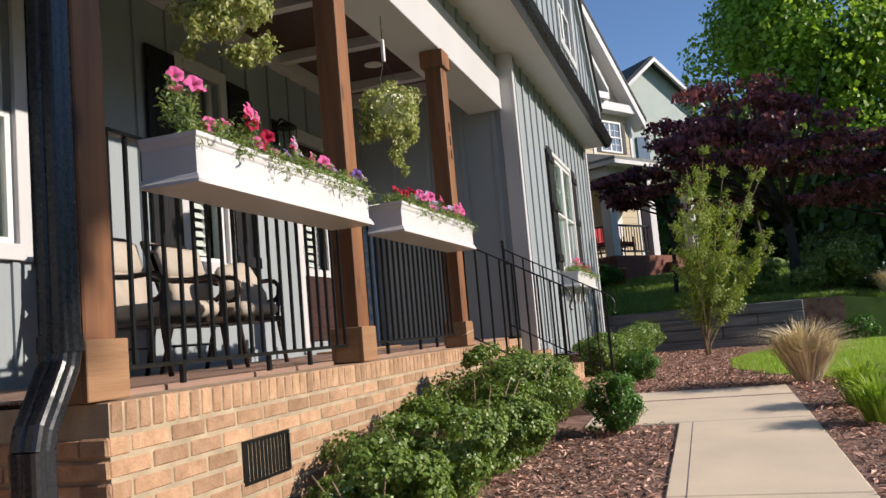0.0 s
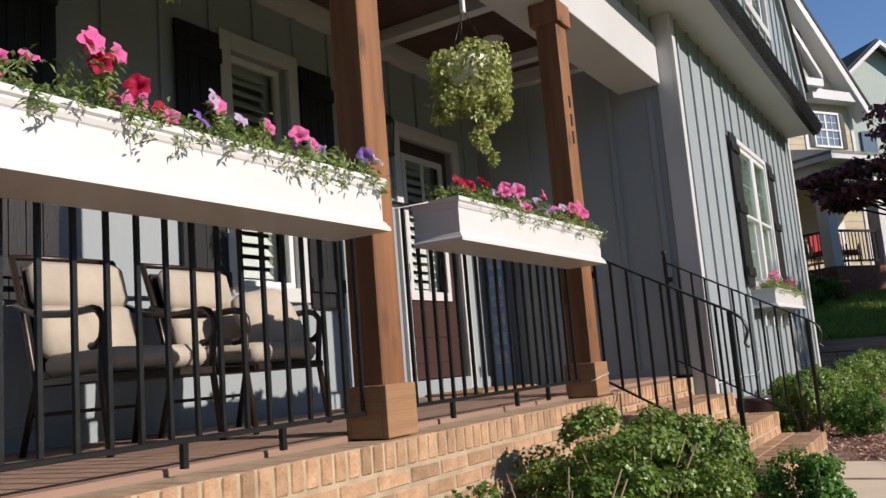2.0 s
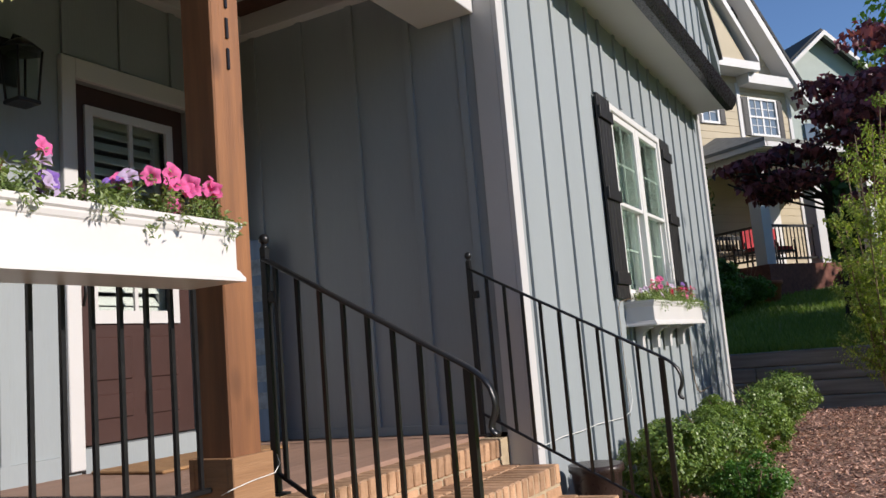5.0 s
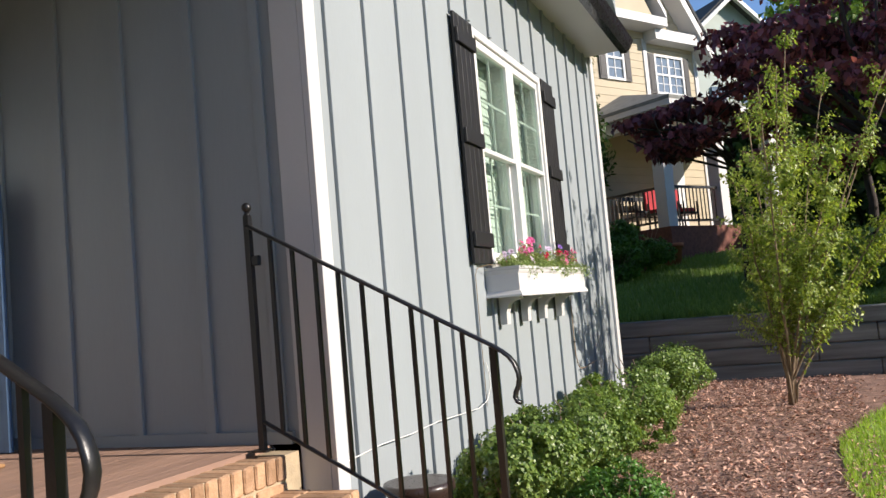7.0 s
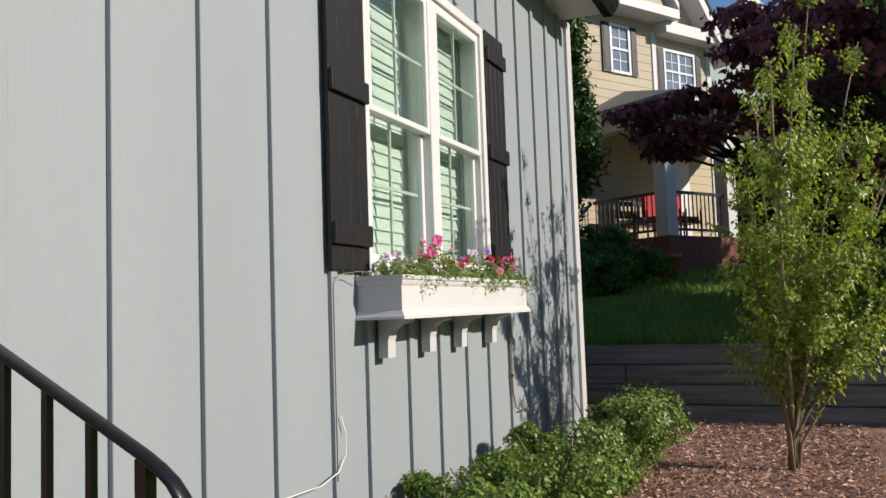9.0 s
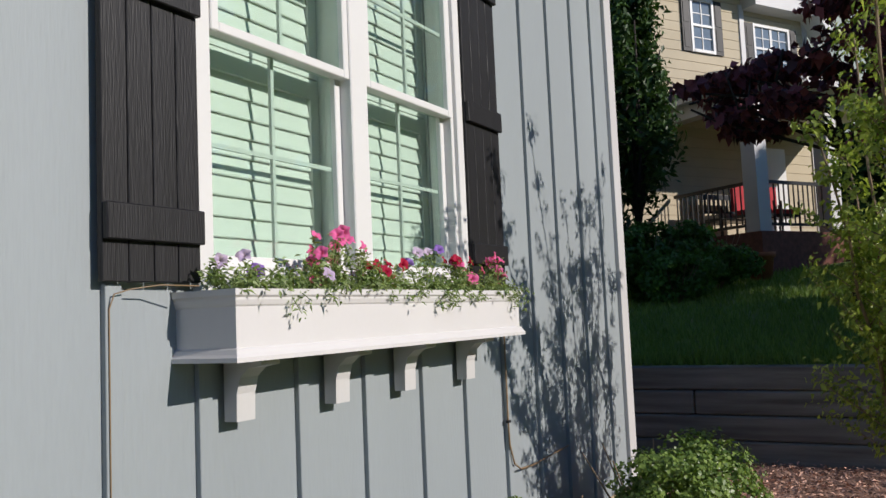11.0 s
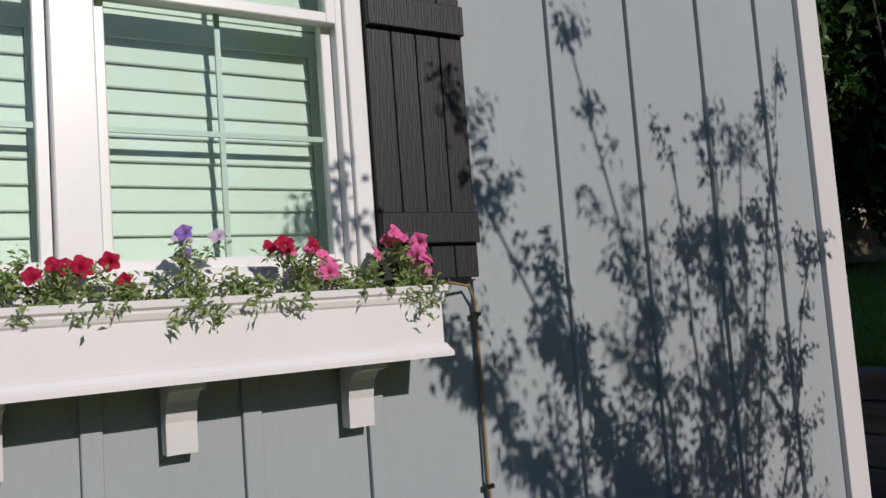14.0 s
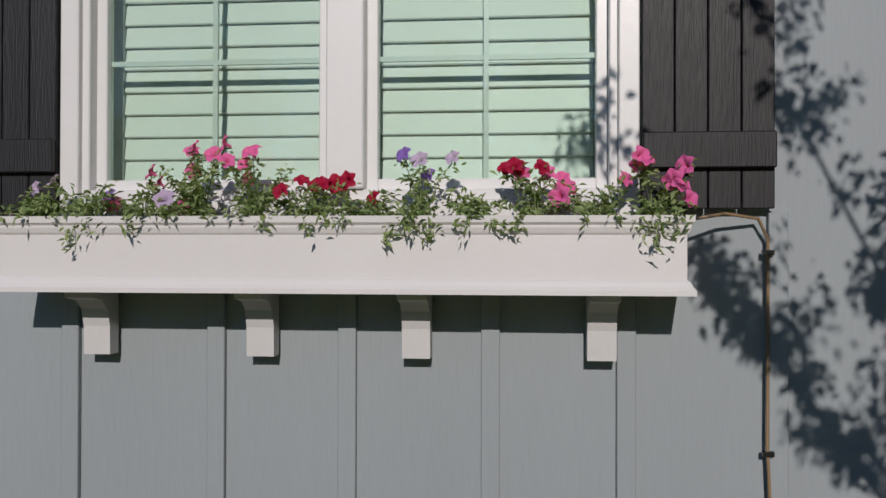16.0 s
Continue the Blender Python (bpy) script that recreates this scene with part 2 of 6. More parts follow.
def tube(bm, pts, r, n=8, r2=None, caps=True):
    """A round bar along points, its radius going from r to r2."""
    pts = [Vector(p) for p in pts]
    r2 = r if r2 is None else r2
    rings = []
    side = None
    for i, p in enumerate(pts):
        d = (pts[min(i + 1, len(pts) - 1)] - pts[max(i - 1, 0)]).normalized()
        if side is None:
            side = d.orthogonal().normalized()
        side = (side - d * side.dot(d)).normalized()
        up = d.cross(side)
        k = r + (r2 - r) * i / max(1, len(pts) - 1)
        rings.append([bm.verts.new(p + (side * math.cos(2 * math.pi * j / n) + up * math.sin(2 * math.pi * j / n)) * k) for j in range(n)])
    for a0, b0 in zip(rings, rings[1:]):
        for j in range(n):
            f = bm.faces.new((a0[j], a0[(j + 1) % n], b0[(j + 1) % n], b0[j]))
            f.smooth = True
    if caps:
        bm.faces.new(rings[0][::-1])
        bm.faces.new(rings[-1])
    return bm


def prism(bm, outline, axis, lo, hi):
    """An outline of (a, b) points drawn out along an axis from lo to hi; a, b are the other two axes in order."""
    def at(ab, c):
        return {"x": (c, ab[0], ab[1]), "y": (ab[0], c, ab[1]), "z": (ab[0], ab[1], c)}[axis]
    a0 = [bm.verts.new(at(p, lo)) for p in outline]
    b0 = [bm.verts.new(at(p, hi)) for p in outline]
    bm.faces.new(a0)
    bm.faces.new(b0[::-1])
    for i in range(len(outline)):
        j = (i + 1) % len(outline)
        bm.faces.new((a0[j], a0[i], b0[i], b0[j]))
    bmesh.ops.recalc_face_normals(bm, faces=bm.faces)
    return bm


def lathe(bm, profile, cx, cy, n=16):
    """A turned body: (radius, z) pairs round an upright axis."""
    rings = [[bm.verts.new((cx + r * math.cos(2 * math.pi * j / n), cy + r * math.sin(2 * math.pi * j / n), z)) for j in range(n)] for r, z in profile]
    for a0, b0 in zip(rings, rings[1:]):
        for j in range(n):
            f = bm.faces.new((a0[j], a0[(j + 1) % n], b0[(j + 1) % n], b0[j]))
            f.smooth = True
    bm.faces.new(rings[0][::-1])
    bm.faces.new(rings[-1])
    return bm


def thing(name, at, label="", category="", group="", kind=""):
    """An empty at a thing's base, for its parts."""
    ob = new(name)
    ob.location = at
    ob.empty_display_size = 0.1
    return tagged(ob, label, category, group, kind)


def origin(ob):
    at = Vector((0, 0, 0))
    while ob is not None:
        at += ob.location
        ob = ob.parent
    return at


def part(name, bm, mat, parent=None, label="", smooth=False):
    """Links a bmesh, given in world places, as one mesh under a thing or a part."""
    me = bpy.data.meshes.new(name)
    if smooth:
        for f in bm.faces:
            f.smooth = True
    bm.to_mesh(me)
    bm.free()
    return mesh_part(name, me, mat, parent, label)


def mesh_part(name, me, mat, parent=None, label=""):
    me.materials.append(mat)
    ob = new(name, me)
    if parent is not None:
        me.transform(Matrix.Translation(-origin(parent)))
        ob.parent = parent
    if label:
        ob["label"] = label
    return ob


def whole(name, bm, mat, at, label, category, group="", kind=""):
    """A thing that is one mesh, with its origin at its base."""
    me = bpy.data.meshes.new(name)
    bm.to_mesh(me)
    bm.free()
    me.transform(Matrix.Translation(-Vector(at)))
    me.materials.append(mat)
    ob = new(name, me)
    ob.location = at
    return tagged(ob, label, category, group, kind)


def structure(name, bm, mat, label="", category=""):
    me = bpy.data.meshes.new(name)
    bm.to_mesh(me)
    bm.free()
    me.materials.append(mat)
    return tagged(new(name, me), label, category, kind="structure")


def wall_panel(bm, lo, hi, thin, axis, holes):
    """A wall slab with openings. lo, hi: corners (along, z); thin: (from, to) across; holes: (a0, a1, z0, z1)."""
    al = sorted({lo[0], hi[0], *[v for h in holes for v in h[:2]]})
    zs = sorted({lo[1], hi[1], *[v for h in holes for v in h[2:]]})
    for a0, a1 in zip(al, al[1:]):
        for z0, z1 in zip(zs, zs[1:]):
            am, zm = (a0 + a1) / 2, (z0 + z1) / 2
            if any(h[0] < am < h[1] and h[2] < zm < h[3] for h in holes):
                continue
            if axis == "y":
                box(bm, thin[0], thin[1], a0, a1, z0, z1)
            else:
                box(bm, a0, a1, thin[0], thin[1], z0, z1)
    return bm


def leaves(name, places, normals, size, mat, parent=None, label="", slim=0.55, droop=0.25, seed=1, jitter=0.9):
    """Many folded leaves, joined: places and the way that each one faces, as arrays."""
    rng = np.random.default_rng(seed)
    n = len(places)
    nor = normals + rng.normal(0, jitter, (n, 3)) * 0.6
    nor /= np.linalg.norm(nor, axis=1)[:, None] + 1e-9
    t = np.cross(nor, rng.normal(0, 1, (n, 3)))
    t /= np.linalg.norm(t, axis=1)[:, None] + 1e-9
    b = np.cross(nor, t)
    s = size * rng.uniform(0.6, 1.25, n)[:, None]
    tip = places + t * s - np.array([0, 0, droop]) * s
    mid = places + t * s * 0.5
    v = np.stack([places, mid + b * s * slim * 0.5 + nor * s * 0.12, tip, mid - b * s * slim * 0.5 + nor * s * 0.12], axis=1).reshape(-1, 3)
    idx = np.arange(n * 4).reshape(n, 4)
    tris = np.concatenate([idx[:, [0, 1, 2]], idx[:, [0, 2, 3]]])
    me = bpy.data.meshes.new(name)
    me.from_pydata(v, [], tris)
    me.polygons.foreach_set("use_smooth", np.ones(len(tris), dtype=bool))
    return mesh_part(name, me, mat, parent, label)


def clumps(rng, n, centre, radii, lobes=14, shell=0.35, lobe=(0.25, 0.45), floor=None, flat=1.0, fine=0):
    """Places and outward ways of leaves on an uneven crown made of overlapping lobes."""
    c = np.array(centre)
    r = np.array(radii)
    d = rng.normal(0, 1, (lobes, 3))
    d /= np.linalg.norm(d, axis=1)[:, None]
    lc = c + d * r * rng.uniform(0.35, 0.78, (lobes, 1))
    lr = rng.uniform(*lobe, (lobes, 1)) * r * np.array([1, 1, flat])
    if fine:                           # smaller tufts on the faces of the lobes
        q = rng.integers(0, lobes, lobes * fine)
        d = rng.normal(0, 1, (lobes * fine, 3)) + (lc[q] - c) / r * 0.8
        d /= np.linalg.norm(d, axis=1)[:, None]
        lc, lr = lc[q] + d * lr[q] * 0.8, lr[q] * rng.uniform(0.22, 0.42, (lobes * fine, 1))
        lobes = lobes * fine
    k = rng.integers(0, lobes, n)
    w = rng.normal(0, 1, (n, 3))
    w /= np.linalg.norm(w, axis=1)[:, None]
    p = lc[k] + w * lr[k] * (1 - shell * rng.random((n, 1)) ** 1.5)
    o = w * 0.7 + (p - c) / r * 0.5
    if floor is not None:
        p[:, 2] = np.maximum(p[:, 2], floor + rng.random(n) * 0.04)
    return p, o


# ---- ground ----
WALL_Y = 15.3                        # face of the timber retaining wall


def ground_z(x, y):
    if y < 7:
        return -0.03 * (7 - max(y, -6))
    if y < WALL_Y + 0.07:
        return 0.0
    k = min(1.0, max(0.0, (x - 2.2) / 2.5))
    up = 0.72 + 0.115 * min(y - WALL_Y, 12) + 0.03 * max(0, min(y - WALL_Y - 12, 80))
    return up * (1 - 0.55 * k)


gx = [-400, -120, -40, -12, -4.2, -1.72, -1.2, -0.6, -0.28, 0.2, 0.55, 0.9, 1.3, 2.2, 3.2, 4.7, 9, 14, 40, 120, 400]
gy = [-400, -120, -40, -12, -6, -3, 0, 2, 3, 4, 5, 6, 7, 8, 9, 10, 11, 12, 13, 14, 15, WALL_Y + 0.06, WALL_Y + 0.1, 16, 17, 18.5, 20, 22, 24, 26, 27.3, 32, 45, 70, 110, 400]
bm = bmesh.new()
grid = [[bm.verts.new((x, y, ground_z(x, y))) for y in gy] for x in gx]
for i in range(len(gx) - 1):
    for j in range(len(gy) - 1):
        f = bm.faces.new((grid[i][j], grid[i + 1][j], grid[i + 1][j + 1], grid[i][j + 1]))
        f.material_index = 0 if (gx[i] >= -4.3 and gx[i + 1] <= 2.3 and gy[j] >= -6 and gy[j + 1] <= WALL_Y + 0.11) else 1
ground = structure("ground", bm, MULCH, "dark brown bark mulch beds and sloping grass", "ground")
ground.data.materials.append(LAWN)

# concrete walk: slabs with joints, and the landing before the steps
walk_root = thing("pavement", (0.15, 5, 0), "pale tan concrete front walk with tooled joints", "pavement", kind="structure")


def slab(x0, x1, y0, y1):
    bm = bmesh.new()
    vs = []
    for x, y in ((x0, y0), (x1, y0), (x1, y1), (x0, y1)):
        vs.append((x, y, ground_z(x, y) + 0.012))
    top = [bm.verts.new(v) for v in vs]
    low = [bm.verts.new((v[0], v[1], v[2] - 0.14)) for v in vs]
    bm.faces.new(top)
    for i in range(4):
        bm.faces.new((top[i], low[i], low[(i + 1) % 4], top[(i + 1) % 4]))
    bmesh.ops.recalc_face_normals(bm, faces=bm.faces)
    bmesh.ops.bevel(bm, geom=[ed for ed in bm.edges if ed.verts[0] in top or ed.verts[1] in top], offset=0.008, segments=1, affect="EDGES")
    part("slab", bm, CONCRETE, walk_root)


WALK_X0, WALK_X1 = -0.27, 0.56
for y0 in (-5.0, -3.75, -2.5, -1.25, 0.0, 1.25, 2.5):
    slab(WALK_X0, WALK_X1, y0 + 0.006, y0 + 1.244)
slab(WALK_X0, WALK_X1, 3.756, 5.75)
slab(-0.9, WALK_X1, 5.76, 7.62)
bm = bmesh.new()                     # a tooled joint along one side of the walk
joint = [bm.verts.new((x, y, ground_z(x, y) + 0.013 + dz)) for y in (-4.9, 5.74) for x in (WALK_X0 + 0.09, WALK_X0 + 0.095) for dz in (0.0, -0.01)]
for f in ((0, 1, 3, 2), (4, 6, 7, 5), (0, 4, 5, 1), (2, 3, 7, 6), (0, 2, 6, 4), (1, 5, 7, 3)):
    bm.faces.new([joint[i] for i in f])
bmesh.ops.recalc_face_normals(bm, faces=bm.faces)
part("joint_strip", bm, TIMBER, walk_root)

# bark chips on the beds
rng = np.random.default_rng(11)
pts = []
while len(pts) < 26000:
    x, y = rng.uniform(-1.7, 1.25), rng.uniform(2.4, WALL_Y)
    if WALK_X0 - 0.02 < x < WALK_X1 + 0.02 and y < 7.7 or (-1.8 < x < -0.7 and 5.75 < y < 8.15) or (x > 0.45 and y > 8.6 and rng.random() < 0.9):
        continue
    if -0.95 < x < 0.6 and 5.7 < y < 7.66:
        continue
    pts.append((x, y, ground_z(x, y) + 0.006 + rng.random() * 0.012))
leaves("mulch_chips", np.array(pts), np.tile((0.0, 0.0, 1.0), (len(pts), 1)), 0.045, CHIP, None, slim=0.35, droop=0.0, seed=3, jitter=0.55)
tagged(bpy.data.objects["mulch_chips"], "loose reddish-brown shredded bark mulch", "mulch", kind="stuff")


# ---- brick porch base ----
B_L, B_H, B_D, JOINT = 0.19, 0.057, 0.09, 0.010
PITCH = B_H + JOINT


def piece(name, sx, sy, sz, bevel=0.006):
    me = bpy.data.meshes.new(name)
    bm = cubes((-sx / 2, sx / 2, -sy / 2, sy / 2, -sz / 2, sz / 2), bevel=bevel)
    for v in bm.verts:               # tumbled edges
        v.co += Vector((random.uniform(-1, 1), random.uniform(-1, 1), random.uniform(-1, 1))) * 0.0022
    bm.to_mesh(me)
    bm.free()
    me.materials.append(BRICK)
    return me


STRETCH_Y = piece("brick_y", B_D, B_L, B_H)
STRETCH_X = piece("brick_x", B_L, B_D, B_H)
ROWLOCK_Y = piece("rowlock_y", 0.2, B_H, 0.092)
ROWLOCK_X = piece("rowlock_x", B_H, 0.2, 0.092)


def lay(me, at, parent, name="brick", turn=0.0):
    ob = new(name, me)
    ob.parent = parent
    ob.location = Vector(at) - origin(parent)
    ob.rotation_euler = (random.uniform(-0.006, 0.006), random.uniform(-0.006, 0.006), turn + random.uniform(-0.008, 0.008))
    return ob


FRONT = -1.73                        # brick face of the porch
DECK = 0.60
VENT = (2.79, 3.15, 0.19, 0.356)
porch_core = structure("porch_base", cubes((-3.6, FRONT - 0.004, 2.074, 6.36, -0.3, 0.578), (-3.6, -1.812, 6.36, 8.2, -0.3, 0.578),
                                           (-3.6, -2.305, -4.0, 2.07, -0.3, 0.578)), MORTAR, "tan brick porch base with pale mortar joints", "porch base")
LATER = []                           # pieces of the brickwork, laid at the end of the file


def brick_wall_y(x_face, y0, y1, z_top, courses, parent, hole=None):
    for c in range(courses):
        z = z_top - PITCH * (c + 0.5) + JOINT / 2 - JOINT
        y = y0 + (0.0 if c % 2 else -(B_L + JOINT) / 2)
        while y < y1:
            a0, a1 = max(y, y0), min(y + B_L, y1)
            y += B_L + JOINT
            if a1 - a0 < 0.03:
                continue
            if hole and a1 > hole[0] and a0 < hole[1] and hole[2] < z < hole[3]:
                for c0, c1 in ((a0, hole[0] - 0.004), (hole[1] + 0.004, a1)):
                    if c1 - c0 > 0.03:
                        LATER.append(("y", c1 - c0, (x_face - B_D / 2, (c0 + c1) / 2, z), parent))
                continue
            LATER.append(("y", a1 - a0, (x_face - B_D / 2, (a0 + a1) / 2, z), parent))


brick_wall_y(FRONT, 2.07, 6.36, 0.485, 10, porch_core, VENT)
for k in range(64):
    LATER.append(("rowlock_y", 0, (FRONT - 0.0985, 2.105 + k * PITCH, 0.532), porch_core))
brick_wall_y(-2.30, -0.6, 2.0, 0.485, 8, porch_core)
for k in range(30):
    LATER.append(("rowlock_y", 0, (-2.39, -0.02 + k * PITCH, 0.532), porch_core))
for c in range(10):                  # the short return that faces the drive
    z = 0.485 - PITCH * (c + 0.5) - JOINT / 2
    for k in range(3):
        LATER.append(("x", B_L if (k or c % 2) else 0.1, (FRONT - 0.1 - k * 0.2 + (0.0 if c % 2 else 0.045 if not k else 0.1), 2.07 + 0.035, z), porch_core))

vent = thing("crawlspace_vent", (FRONT, 2.965, 0.2), "black louvred metal crawlspace vent set in the brick", "vent")
part("frame", cubes((FRONT - 0.03, FRONT + 0.006, VENT[0], VENT[0] + 0.014, VENT[2], VENT[3]), (FRONT - 0.03, FRONT + 0.006, VENT[1] - 0.014, VENT[1], VENT[2], VENT[3]),
                    (FRONT - 0.03, FRONT + 0.006, VENT[0] + 0.014, VENT[1] - 0.014, VENT[2], VENT[2] + 0.012), (FRONT - 0.03, FRONT + 0.006, VENT[0] + 0.014, VENT[1] - 0.014, VENT[3] - 0.012, VENT[3])), IRON, vent)
for k in range(12):
    y = VENT[0] + 0.028 + k * 0.0285
    part("slat", cubes((FRONT - 0.02, FRONT + 0.002, y - 0.008, y + 0.008, VENT[2] + 0.012, VENT[3] - 0.012)), IRON, vent)

# deck boards
deck = thing("porch_floor", (-2.7, 5, 0.58), "brown grooved composite porch boards", "porch floor", kind="structure")
x = -1.945
while x > -3.55:
    bm = bmesh.new()
    for k in range(5):
        box(bm, x - 0.1 + k * 0.0201, x - 0.1 + k * 0.0201 + 0.0165, 2.08, 8.22, 0.578, DECK)
    box(bm, x - 0.1, x - 0.001, 2.08, 8.22, 0.5782, DECK - 0.006)
    part("plank", bm, DECKING, deck)
    x -= 0.105
bm = cubes((-3.55, -2.5, -3.5, 2.08, 0.578, DECK))
part("plank", bm, DECKING, deck)

# steps: rowlock treads on brick risers
steps = thing("porch_steps", (-1.3, 7.2, 0), "tan brick front steps with rowlock treads", "steps")
NOSE = (-1.49, -1.2, -0.905)
S0, S1 = 6.40, 8.10
for k, xn in enumerate(NOSE):
    top = 0.45 - 0.15 * k
    part("core", cubes((-1.83 if k == 0 else NOSE[k - 1] - 0.02, xn - 0.005, S0 + 0.004, S1 - 0.004, -0.1, top - 0.005)), MORTAR, steps)
    n = int((S1 - S0) / PITCH)
    for i in range(n):
        y = S0 + (i + 0.5) * (S1 - S0) / n
        LATER.append(("rowlock_y", 0, (xn - 0.1, y, top - 0.046), steps))
        LATER.append(("rowlock_y", 0, (xn - 0.305, y, top - 0.046), steps))
    for i in range(8):
        LATER.append(("y", 0.19, (xn - 0.045, S0 + 0.11 + i * 0.213, top - 0.092 - JOINT - B_H / 2), steps))
n = int((S1 - S0) / PITCH)
for i in range(n):
    LATER.append(("rowlock_y", 0, (-1.9, S0 + (i + 0.5) * (S1 - S0) / n, 0.535), porch_core))
for i in range(8):
    LATER.append(("y", 0.19, (-1.845, S0 + 0.11 + i * 0.213, 0.535 - 0.046 - JOINT - B_H / 2), porch_core))


# ---- house walls ----
BACK = -3.55                         # siding of the porch's back wall
WING = -1.68                         # siding of the wing's front
SIDE = 8.24                          # siding of the wing's side
CEIL = 3.36
WIN = (10.27, 11.70, 1.36, 2.81)     # opening of the wing's window
DOOR = (6.93, 7.74, 0.72, 2.64)
WIN_A = (5.17, 5.68, 1.38, 2.84)
WIN_B = (2.95, 3.58, 1.38, 2.84)
wall_front = structure("wall_front", wall_panel(bmesh.new(), (SIDE, 0.1), (13.9, 3.6), (WING - 0.12, WING), "y", [WIN]), SIDING, "light grey board-and-batten siding in full sun", "wall")
wall_side = structure("wall_side", wall_panel(bmesh.new(), (-3.7, DECK), (WING - 0.12, 3.6), (SIDE, SIDE + 0.12), "x", []), SIDING, "grey board-and-batten siding in porch shade", "wall")
wall_back = structure("wall_back", wall_panel(bmesh.new(), (-3.5, DECK), (SIDE, 3.6), (BACK - 0.12, BACK), "y", [WIN_A, WIN_B, (DOOR[0], DOOR[1], DECK, DOOR[3])]), SIDING, "grey board-and-batten siding behind the porch", "wall")
structure("wall_far", wall_panel(bmesh.new(), (-9, -0.3), (WING - 0.12, 3.6), (13.78, 13.9), "x", []), SIDING, "grey siding at the far end of the wing", "wall")
structure("foundation", cubes((WING - 0.13, WING - 0.03, SIDE, 13.88, -0.3, 0.1)), MORTAR, "pale foundation strip under the siding", "foundation")
structure("wall_inner", cubes((-9, -8.9, -3.5, 13.78, -0.3, 3.6), (-9, BACK - 0.12, -3.6, -3.5, -0.3, 3.6)), SIDING, "plain house walls", "wall")
structure("floor", cubes((-8.9, BACK - 0.12, -3.5, 13.78, 0.4, 0.5), (BACK - 0.12, WING - 0.12, SIDE + 0.12, 13.78, 0.4, 0.5)), DECKING, "dark floor inside the house", "floor")
structure("ceiling_inside", cubes((-8.9, BACK - 0.12, -3.5, 13.78, 3.3, 3.4), (BACK - 0.12, WING - 0.12, SIDE + 0.12, 13.78, 3.3, 3.4)), PORCELAIN, "white ceiling inside the house", "ceiling")


def batten_x(y, z0, z1, parent, face, w=0.048):
    part("batten", cubes((face, face + 0.019, y - w / 2, y + w / 2, z0, z1), bevel=0.002), SIDING, parent)


for left in (8.42, 8.79, 9.165, 9.545, 9.93, 10.22, 10.625, 10.978, 11.353, 11.697, 12.07, 12.443, 12.81, 13.183, 13.53):
    y = left + 0.024
    if 10.2 < y < 11.78:
        batten_x(y, 0.1, 1.29, wall_front, WING)
        batten_x(y, 2.9, 3.56, wall_front, WING)
    elif 9.9 < y < 12.1:
        batten_x(y, 0.1, 1.33, wall_front, WING)
        batten_x(y, 2.865, 3.56, wall_front, WING)
    else:
        batten_x(y, 0.1, 3.56, wall_front, WING)
y = 8.0
while y > -3:
    zs = [(DECK + 0.02, CEIL)]
    for h in (WIN_A, WIN_B, DOOR):
        if h[0] - 0.12 < y < h[1] + 0.12:
            zs = [(h[3] + 0.12, CEIL)] + ([(DECK + 0.02, h[2] - 0.1)] if h is not DOOR else [])
    for z0, z1 in zs:
        batten_x(y, z0, z1, wall_back, BACK)
    y -= 0.37
for k in range(-1, 4):
    x = -2.252 - 0.395 * k if k >= 0 else -1.9
    part("batten", cubes((x - 0.024, x + 0.024, SIDE - 0.019, SIDE, DECK + 0.02, CEIL), bevel=0.002), SIDING, wall_side)

# white corner boards and base trim
structure("corner_board_1", cubes((WING + 0.001, WING + 0.032, SIDE - 0.022, SIDE + 0.068, 0.08, 3.56), (WING - 0.135, WING, SIDE - 0.022, SIDE - 0.001, 0.1, 3.56), bevel=0.002), SIDING_WHITE, "white painted corner board", "corner board")
structure("corner_board_2", cubes((WING + 0.001, WING + 0.026, 13.8, 13.93, 0.08, 3.56), bevel=0.002), SIDING_WHITE, "white painted corner board", "corner board")
structure("baseboard", cubes((BACK, BACK + 0.022, -3.4, DOOR[0] - 0.12, DECK, DECK + 0.1), (BACK, BACK + 0.022, DOOR[1] + 0.12, SIDE - 0.02, DECK, DECK + 0.1),
                             (BACK + 0.022, WING - 0.17, SIDE - 0.022, SIDE, DECK, DECK + 0.05)), SIDING, "grey base trim above the porch boards", "trim")

# porch ceiling: dark boards between white beams
structure("ceiling", cubes((BACK, -2.15, -3.5, SIDE, CEIL, CEIL + 0.06)), BOARD_CEIL, "dark brown stained porch ceiling", "ceiling")
for k, y in enumerate((0.25, 2.05, 3.2, 4.4, 5.55, 6.64, 7.78)):
    structure(f"ceiling_beam_{k + 1}", cubes((BACK + 0.1, -2.15, y - 0.05, y + 0.05, CEIL - 0.09, CEIL), bevel=0.003), SIDING_WHITE, "white painted ceiling beam", "beam")
structure("ceiling_trim", cubes((BACK, BACK + 0.1, -3.5, SIDE, CEIL - 0.13, CEIL), (BACK + 0.1, -2.15, SIDE - 0.09, SIDE, CEIL - 0.13, CEIL), bevel=0.003), SIDING_WHITE, "white painted trim round the porch ceiling", "trim")
structure("beam_front", cubes((-2.15, -1.79, -3.5, SIDE - 0.024, 2.94, 3.36), bevel=0.004), SIDING_WHITE, "white boxed porch beam", "beam")
structure("frieze", cubes((-1.88, -1.82, -3.5, SIDE - 0.024, 3.36, 3.58)), SIDING, "grey siding strip above the porch beam", "frieze")
